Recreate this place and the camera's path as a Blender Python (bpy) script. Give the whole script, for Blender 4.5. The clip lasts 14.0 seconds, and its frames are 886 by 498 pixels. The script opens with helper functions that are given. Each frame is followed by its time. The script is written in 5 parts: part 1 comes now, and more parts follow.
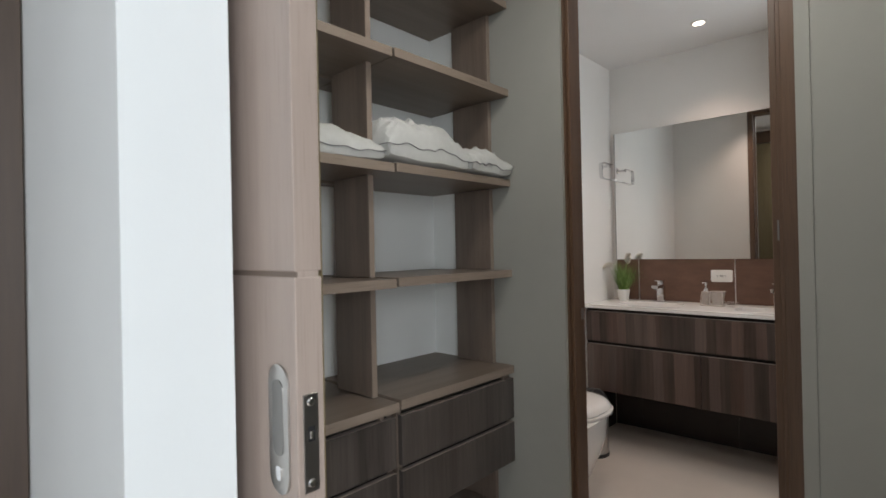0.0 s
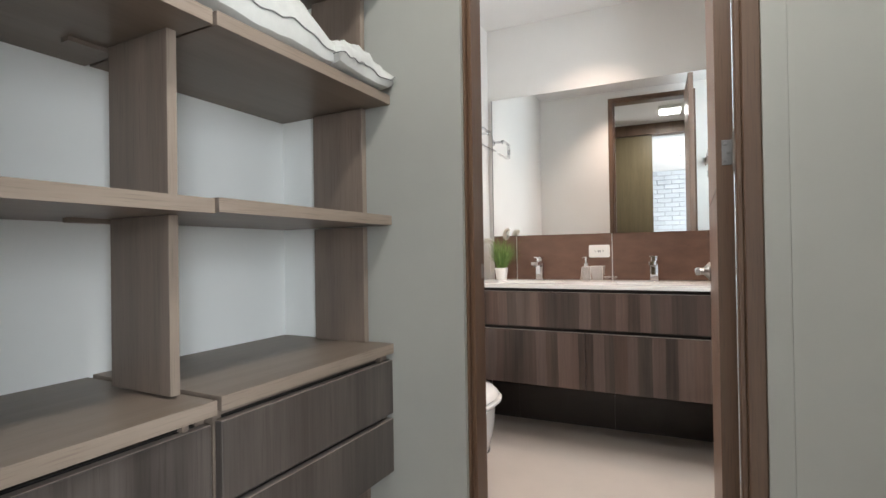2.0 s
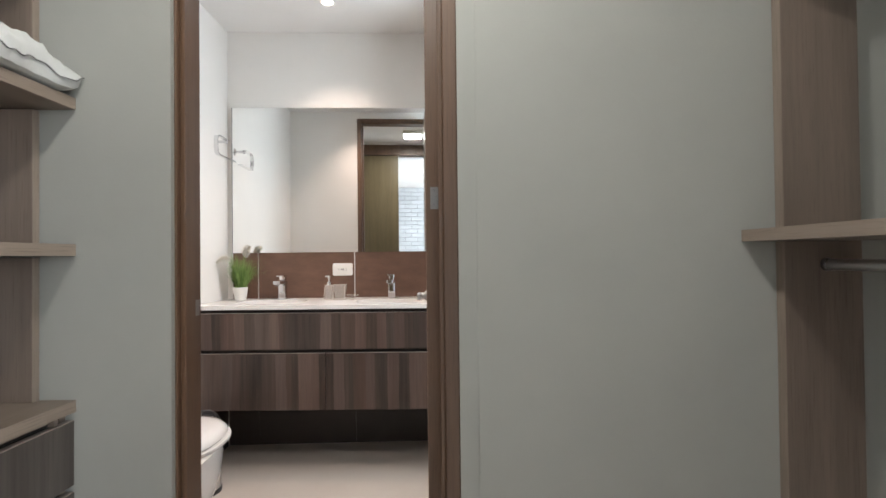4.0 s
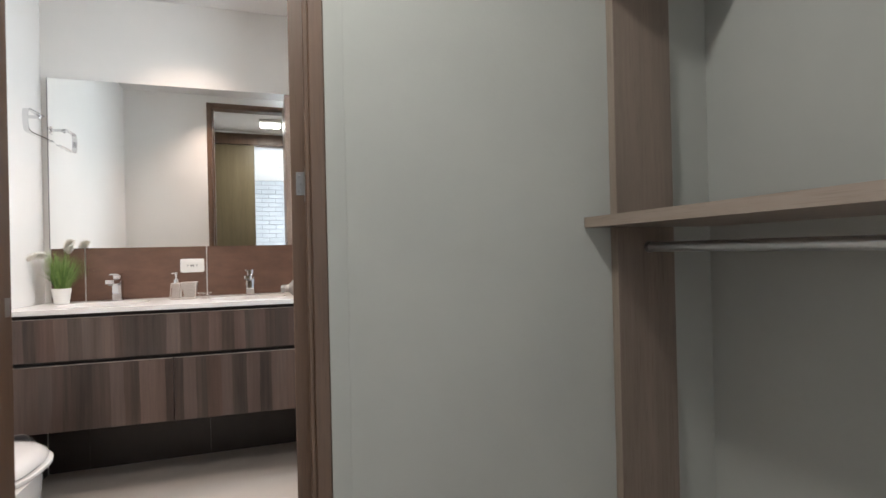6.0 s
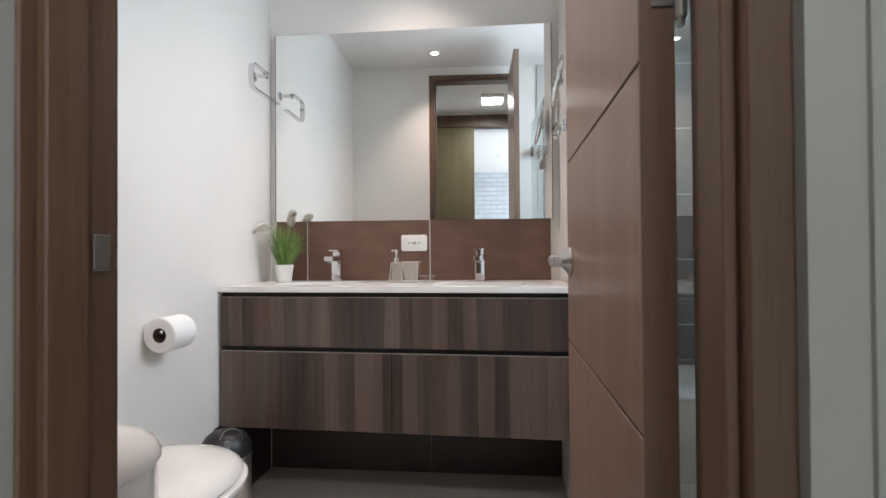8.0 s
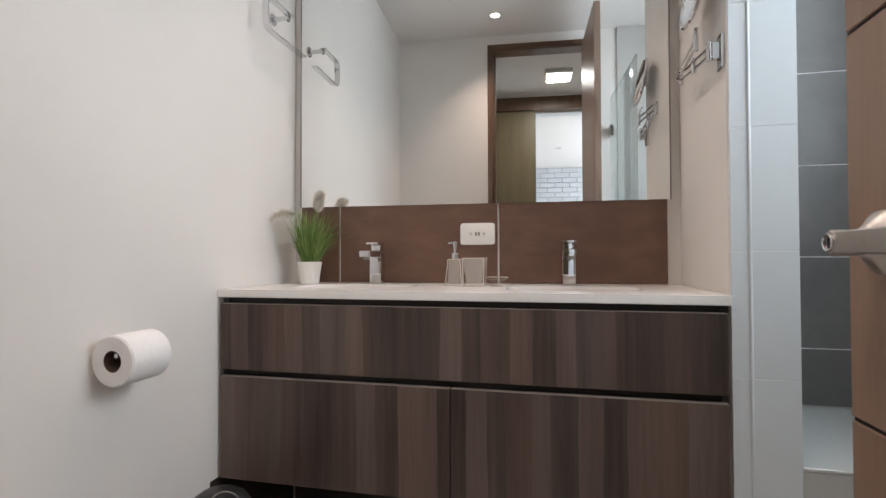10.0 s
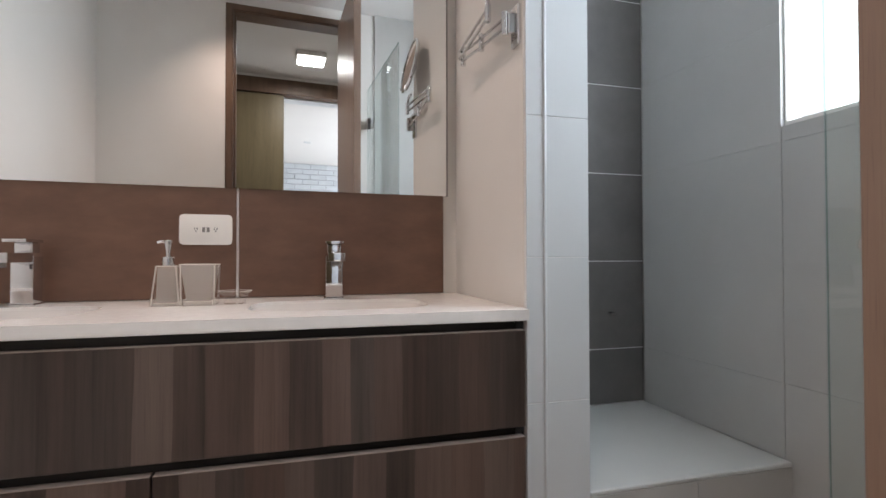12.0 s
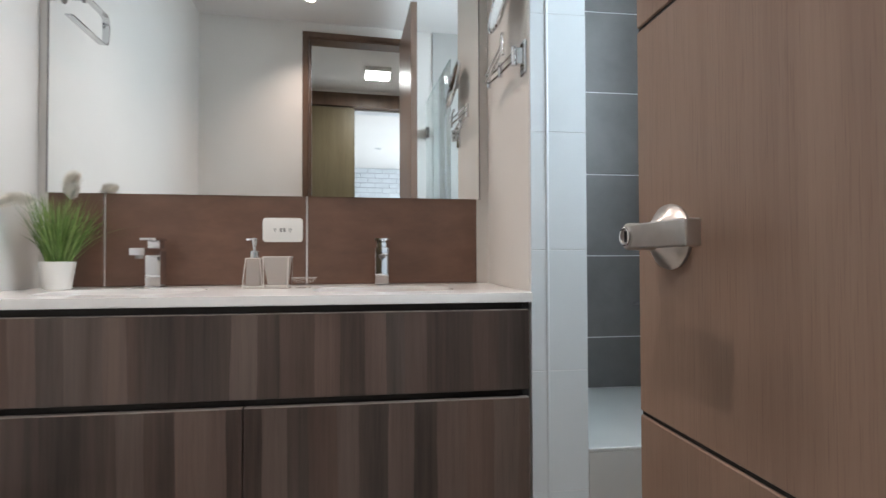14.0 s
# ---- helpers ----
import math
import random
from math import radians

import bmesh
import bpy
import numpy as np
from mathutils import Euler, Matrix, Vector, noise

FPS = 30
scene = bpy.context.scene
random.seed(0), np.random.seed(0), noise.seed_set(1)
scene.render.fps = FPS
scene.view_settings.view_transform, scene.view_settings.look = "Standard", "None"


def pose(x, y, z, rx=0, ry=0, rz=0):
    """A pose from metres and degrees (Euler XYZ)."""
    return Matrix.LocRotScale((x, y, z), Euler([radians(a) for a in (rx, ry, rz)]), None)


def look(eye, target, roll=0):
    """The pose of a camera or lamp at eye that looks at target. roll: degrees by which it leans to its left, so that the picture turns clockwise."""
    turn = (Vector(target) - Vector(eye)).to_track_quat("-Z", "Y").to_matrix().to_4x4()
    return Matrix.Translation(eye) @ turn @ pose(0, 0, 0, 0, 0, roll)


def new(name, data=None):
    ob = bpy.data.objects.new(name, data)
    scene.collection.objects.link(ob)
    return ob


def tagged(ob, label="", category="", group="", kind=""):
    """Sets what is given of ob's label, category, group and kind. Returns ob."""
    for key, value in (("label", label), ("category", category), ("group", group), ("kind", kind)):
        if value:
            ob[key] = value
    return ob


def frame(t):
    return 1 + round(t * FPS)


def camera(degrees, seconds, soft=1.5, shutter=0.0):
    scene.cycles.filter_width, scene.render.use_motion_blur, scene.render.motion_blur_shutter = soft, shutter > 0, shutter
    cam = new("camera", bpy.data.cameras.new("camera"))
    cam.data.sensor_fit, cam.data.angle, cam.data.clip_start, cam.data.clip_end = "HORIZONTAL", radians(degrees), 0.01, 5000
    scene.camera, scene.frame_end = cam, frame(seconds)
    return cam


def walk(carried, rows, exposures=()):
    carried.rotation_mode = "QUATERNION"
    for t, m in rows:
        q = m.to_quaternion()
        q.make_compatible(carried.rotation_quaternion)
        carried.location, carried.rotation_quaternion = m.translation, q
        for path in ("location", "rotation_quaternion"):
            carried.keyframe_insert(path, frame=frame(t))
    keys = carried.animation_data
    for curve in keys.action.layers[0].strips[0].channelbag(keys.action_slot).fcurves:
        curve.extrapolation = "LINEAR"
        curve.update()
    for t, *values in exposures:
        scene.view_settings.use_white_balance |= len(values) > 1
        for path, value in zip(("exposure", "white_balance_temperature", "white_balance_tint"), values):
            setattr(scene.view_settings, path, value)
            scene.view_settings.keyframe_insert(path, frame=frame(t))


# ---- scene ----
cam = camera(83.3, 14.0, shutter=0.15)
EXPOSURES = [(0, -1.0, 6500, 12), (0.5, -0.42, 6500, 17), (0.9, 0.08, 6400, 11), (4, 0.03, 6300, 11), (6.5, 0.08, 6200, 11), (7.5, 0.03, 6150, 11), (8.5, -0.46, 5900, 9),
             (11, -0.52, 6600, 15), (12, -0.54, 6350, 15), (12.5, -0.48, 6300, 12), (13, -0.42, 6150, 12), (13.5, -0.07, 6000, 6), (14, -0.32, 6000, 9)]
PATH = [
    (0, (0.209, 0.074, 1.231), (-1.163, 1.53, 1.239), -1.2),
    (0.5, (0.066, 0.218, 1.078), (-1.054, 1.875, 1.082), -1.0),
    (1, (-0.04, 0.352, 1.06), (-1.027, 2.092, 1.06), -0.9),
    (1.5, (-0.103, 0.423, 1.097), (-1.027, 2.197, 1.1), -1.0),
    (2, (-0.12, 0.434, 1.048), (-1.035, 2.213, 1.063), -0.9),
    (2.5, (-0.077, 0.445, 1.061), (-0.994, 2.222, 1.088), -1.0),
    (3, (-0.058, 0.438, 1.08), (-0.718, 2.326, 1.11), -0.8),
    (3.5, (-0.06, 0.452, 1.095), (-0.273, 2.441, 1.122), -0.7),
    (4, (-0.038, 0.461, 1.12), (-0.038, 2.46, 1.146), -0.6),
    (4.2, (-0.027, 0.457, 1.144), (0.073, 2.454, 1.168), -0.6),
    (5.2, (-0.035, 0.452, 1.125), (0.649, 2.331, 1.150), -0.8),
    (6.3, (-0.088, 0.472, 1.056), (0.268, 2.44, 1.069), -0.9),
    (6.5, (-0.119, 0.505, 1.03), (0.059, 2.497, 1.058), -0.1),
    (7, (-0.168, 0.728, 1.027), (-0.29, 2.724, 1.045), -0.8),
    (7.5, (-0.207, 0.962, 1.002), (-0.416, 2.951, 1.027), -0.4),
    (8, (-0.216, 1.229, 0.989), (-0.478, 3.212, 1.012), -0.4),
    (8.5, (-0.254, 1.446, 0.993), (-0.546, 3.424, 1.013), -0.4),
    (10.8, (-0.421, 1.915, 0.949), (-0.916, 3.853, 0.991), -0.1),
    (11, (-0.428, 1.966, 0.956), (-0.747, 3.94, 0.99), -0.2),
    (11.5, (-0.42, 2.076, 0.972), (-0.235, 4.067, 1.008), -0.2),
    (11.7, (-0.414, 2.104, 0.971), (-0.062, 4.072, 1.01), -0.0),
    (12, (-0.414, 2.124, 0.974), (0.128, 4.049, 1.008), -0.1),
    (12.5, (-0.446, 2.111, 0.914), (0.265, 3.98, 0.948), -0.1),
    (13, (-0.469, 2.053, 0.904), (0.278, 3.909, 0.94), 0.1),
    (13.5, (-0.427, 1.979, 0.94), (0.253, 3.86, 0.972), -0.1),
    (14, (-0.348, 1.873, 0.956), (-0.094, 3.856, 0.991), -0.2),
]
walk(cam, [(t, look(eye, target, roll)) for t, eye, target, roll in PATH], EXPOSURES)

# ---- light ----
world = bpy.data.worlds.new("sky")
scene.world = world
world.use_nodes = True
wn = world.node_tree.nodes
sky = wn.new("ShaderNodeTexSky")
sky.sky_type, sky.sun_disc, sky.sun_elevation, sky.sun_rotation = "NISHITA", False, radians(40), radians(60)
world.node_tree.links.new(sky.outputs[0], wn["Background"].inputs[0])
wn["Background"].inputs[1].default_value = 0.08


def lamp(name, m, sx, sy, watts, color):
    d = bpy.data.lights.new(name, "AREA")
    d.shape, d.size, d.size_y, d.energy, d.color = "RECTANGLE", sx, sy, watts, color
    ob = new(name, d)
    ob.matrix_world = m
    return ob


SHOWER_X, BACK_Y, LEFT_X, CEIL = 0.69, 3.465, -1.325, 2.48
W1A, W1B = 1.62, 1.745
# daylight through the shower window, the bedroom window, and the two ceiling fixtures
lamp("window_light", look((SHOWER_X + 0.07, 2.625, 1.81), (-1, 2.625, 1.81)), 0.848, 1.04, 22, (0.83, 0.94, 1.0))
lamp("bedroom_window_light", look((2.58, -1.4, 1.5), (0, -1.4, 1.3)), 2.2, 1.6, 245, (0.90, 0.965, 1.0))
lamp("closet_light", look((-0.17, 1.0, 2.425), (-0.17, 1.0, 0)), 0.18, 0.14, 15.5, (1.0, 0.975, 0.90))
for ly in (2.05, 3.10):
    d = bpy.data.lights.new("downlight_bulb", "SPOT")
    d.energy, d.color, d.spot_size, d.spot_blend, d.shadow_soft_size = 46, (1.0, 0.77, 0.63), radians(108), 1.0, 0.022
    new("downlight_bulb", d).matrix_world = look((-0.64, ly, CEIL - 0.012), (-0.64, ly, 0))

# ---- materials ----


def mat(name, base, rough=0.5, metal=0.0, noise_scale=0.0, vary=0.0, bump=0.0, bump_scale=200.0, stretch=(1, 1, 1), per_object=0.0, spec=0.5, coat=0.0):
    m = bpy.data.materials.new(name)
    m.use_nodes = True
    nt = m.node_tree
    n, l = nt.nodes, nt.links
    b = n["Principled BSDF"]
    b.inputs["Base Color"].default_value = (*base, 1)
    b.inputs["Roughness"].default_value = rough
    b.inputs["Metallic"].default_value = metal
    b.inputs["Specular IOR Level"].default_value = spec
    b.inputs["Coat Weight"].default_value = coat
    geo = n.new("ShaderNodeNewGeometry")
    mp = n.new("ShaderNodeMapping")
    mp.inputs["Scale"].default_value = stretch
    l.new(geo.outputs["Position"], mp.inputs["Vector"])
    if vary or per_object:
        mix = n.new("ShaderNodeMix")
        mix.data_type = "RGBA"
        mix.inputs[6].default_value = (*[c * (1 - vary) for c in base], 1)
        mix.inputs[7].default_value = (*[min(1, c * (1 + vary)) for c in base], 1)
        tex = n.new("ShaderNodeTexNoise")
        tex.inputs["Scale"].default_value = noise_scale
        tex.inputs["Detail"].default_value = 6
        tex.inputs["Roughness"].default_value = 0.6
        l.new(mp.outputs[0], tex.inputs["Vector"])
        ramp = n.new("ShaderNodeMapRange")
        ramp.inputs[1].default_value, ramp.inputs[2].default_value = 0.3, 0.7
        l.new(tex.outputs[0], ramp.inputs[0])
        l.new(ramp.outputs[0], mix.inputs[0])
        out = mix.outputs[2]
        if per_object:
            oi = n.new("ShaderNodeObjectInfo")
            hs = n.new("ShaderNodeHueSaturation")
            mr = n.new("ShaderNodeMapRange")
            mr.inputs[3].default_value, mr.inputs[4].default_value = 1 - per_object, 1 + per_object
            l.new(oi.outputs["Random"], mr.inputs[0])
            l.new(mr.outputs[0], hs.inputs["Value"])
            l.new(out, hs.inputs["Color"])
            out = hs.outputs[0]
        l.new(out, b.inputs["Base Color"])
        rr = n.new("ShaderNodeMapRange")
        rr.inputs[3].default_value, rr.inputs[4].default_value = rough * 0.85, min(1, rough * 1.15)
        l.new(tex.outputs[0], rr.inputs[0])
        l.new(rr.outputs[0], b.inputs["Roughness"])
    if bump:
        t2 = n.new("ShaderNodeTexNoise")
        t2.inputs["Scale"].default_value = bump_scale
        t2.inputs["Detail"].default_value = 4
        l.new(mp.outputs[0], t2.inputs["Vector"])
        bp = n.new("ShaderNodeBump")
        bp.inputs["Strength"].default_value = bump
        bp.inputs["Distance"].default_value = 0.002
        l.new(t2.outputs[0], bp.inputs["Height"])
        l.new(bp.outputs[0], b.inputs["Normal"])
    return m


def wood(name, dark, light, axis, rough=0.45, broad=14.0, fine=110.0, contrast=1.0, stripes=0.0, pores=0.35, stripe_share=0.2, tint=None):
    """Grain runs along axis; broad: how many broad bands to a metre, stripes: plank-like stripes."""
    m = bpy.data.materials.new(name)
    m.use_nodes = True
    n, l = m.node_tree.nodes, m.node_tree.links
    b = n["Principled BSDF"]
    geo = n.new("ShaderNodeNewGeometry")
    oi = n.new("ShaderNodeObjectInfo")
    off = n.new("ShaderNodeVectorMath")
    off.operation = "MULTIPLY_ADD"
    comb = n.new("ShaderNodeCombineXYZ")
    for k in range(3):
        l.new(oi.outputs["Random"], comb.inputs[k])
    l.new(comb.outputs[0], off.inputs[0])
    off.inputs[1].default_value = (7.0, 5.0, 3.0)
    l.new(geo.outputs["Position"], off.inputs[2])

    def noise_at(across, along, detail, rough_=0.55, distort=0.0):
        mp = n.new("ShaderNodeMapping")
        sc = [across] * 3
        sc["xyz".index(axis)] = along
        mp.inputs["Scale"].default_value = sc
        l.new(off.outputs[0], mp.inputs["Vector"])
        t = n.new("ShaderNodeTexNoise")
        t.inputs["Scale"].default_value = 1.0
        t.inputs["Detail"].default_value = detail
        t.inputs["Roughness"].default_value = rough_
        t.inputs["Distortion"].default_value = distort
        l.new(mp.outputs[0], t.inputs["Vector"])
        return t.outputs[0]

    def math_node(op, a, bb):
        q = n.new("ShaderNodeMath")
        q.operation = op
        for k, v in enumerate((a, bb)):
            if isinstance(v, (int, float)):
                q.inputs[k].default_value = v
            else:
                l.new(v, q.inputs[k])
        return q.outputs[0]

    big = noise_at(broad, broad * 0.05, 3, distort=0.4)
    small = noise_at(fine, fine * 0.03, 5, 0.7)
    pore = noise_at(fine * 4, fine * 0.1, 2)
    val = math_node("ADD", math_node("MULTIPLY", big, 0.65), math_node("MULTIPLY", small, 0.35))
    if stripes:
        mp = n.new("ShaderNodeMapping")
        sc = [stripes] * 3
        sc["xyz".index(axis)] = 0.02
        sc["xyz".index("y" if axis != "y" else "z")] = 0.02
        mp.inputs["Scale"].default_value = sc
        l.new(off.outputs[0], mp.inputs["Vector"])
        v = n.new("ShaderNodeTexVoronoi")
        v.voronoi_dimensions = "1D"
        v.inputs["Randomness"].default_value = 0.9
        v.inputs["Scale"].default_value = 1.0
        sp = n.new("ShaderNodeSeparateXYZ")
        l.new(mp.outputs[0], sp.inputs[0])
        wob = math_node("MULTIPLY", noise_at(3, 2.2, 2), 0.5)
        l.new(math_node("ADD", sp.outputs["xyz".index("x" if axis != "x" else "y")], wob), v.inputs["W"])
        sep = n.new("ShaderNodeSeparateColor")
        l.new(v.outputs["Color"], sep.inputs[0])
        val = math_node("ADD", math_node("MULTIPLY", val, 1 - stripe_share), math_node("MULTIPLY", sep.outputs[0], stripe_share))
    mr = n.new("ShaderNodeMapRange")
    mr.inputs[1].default_value, mr.inputs[2].default_value = 0.5 - 0.25 / contrast, 0.5 + 0.25 / contrast
    l.new(val, mr.inputs[0])
    mix = n.new("ShaderNodeMix")
    mix.data_type = "RGBA"
    mix.inputs[6].default_value, mix.inputs[7].default_value = (*dark, 1), (*light, 1)
    l.new(mr.outputs[0], mix.inputs[0])
    if tint:
        # some staves lean to another hue
        tm = n.new("ShaderNodeMix")
        tm.data_type, tm.blend_type = "RGBA", "MULTIPLY"
        tm.inputs[7].default_value = (*tint, 1)
        l.new(sep.outputs[1], tm.inputs[0])
        l.new(mix.outputs[2], tm.inputs[6])
        mix = tm
    pm = n.new("ShaderNodeMix")
    pm.data_type = "RGBA"
    pm.blend_type = "MULTIPLY"
    pr = n.new("ShaderNodeMapRange")
    pr.inputs[1].default_value, pr.inputs[2].default_value, pr.inputs[3].default_value, pr.inputs[4].default_value = 0.56, 0.7, 0.0, pores
    l.new(pore, pr.inputs[0])
    l.new(pr.outputs[0], pm.inputs[0])
    l.new(mix.outputs[2], pm.inputs[6])
    pm.inputs[7].default_value = (0.35, 0.3, 0.28, 1)
    l.new(pm.outputs[2], b.inputs["Base Color"])
    rg = n.new("ShaderNodeMapRange")
    rg.inputs[3].default_value, rg.inputs[4].default_value = rough * 0.8, rough * 1.2
    l.new(small, rg.inputs[0])
    l.new(rg.outputs[0], b.inputs["Roughness"])
    bp = n.new("ShaderNodeBump")
    bp.inputs["Strength"].default_value, bp.inputs["Distance"].default_value = 0.12, 0.001
    l.new(small, bp.inputs["Height"])
    l.new(bp.outputs[0], b.inputs["Normal"])
    return m


def glass(name, tint=(0.95, 0.98, 0.97), rough=0.0, clear=0.85):
    """Thin architectural glass: see-through with a gloss set by Fresnel."""
    m = bpy.data.materials.new(name)
    m.use_nodes = True
    n, l = m.node_tree.nodes, m.node_tree.links
    n.remove(n["Principled BSDF"])
    tr, gl, mix, fr = n.new("ShaderNodeBsdfTransparent"), n.new("ShaderNodeBsdfGlossy"), n.new("ShaderNodeMixShader"), n.new("ShaderNodeMath")
    lw, pw = n.new("ShaderNodeLayerWeight"), n.new("ShaderNodeMath")
    pw.operation, pw.inputs[1].default_value = "POWER", 4.0
    fr.operation, fr.inputs[1].default_value, fr.inputs[2].default_value = "MULTIPLY_ADD", 0.6, 0.05
    l.new(lw.outputs["Facing"], pw.inputs[0])
    l.new(pw.outputs[0], fr.inputs[0])
    tr.inputs[0].default_value = (*[c * clear + (1 - clear) * c for c in tint], 1)
    gl.inputs["Roughness"].default_value = rough
    l.new(fr.outputs[0], mix.inputs[0])
    l.new(tr.outputs[0], mix.inputs[1])
    l.new(gl.outputs[0], mix.inputs[2])
    l.new(mix.outputs[0], n["Material Output"].inputs[0])
    return m


def glow(name, color, strength):
    m = bpy.data.materials.new(name)
    m.use_nodes = True
    b = m.node_tree.nodes["Principled BSDF"]
    b.inputs["Base Color"].default_value = (0.9, 0.9, 0.9, 1)
    b.inputs["Emission Color"].default_value = (*color, 1)
    b.inputs["Emission Strength"].default_value = strength
    return m


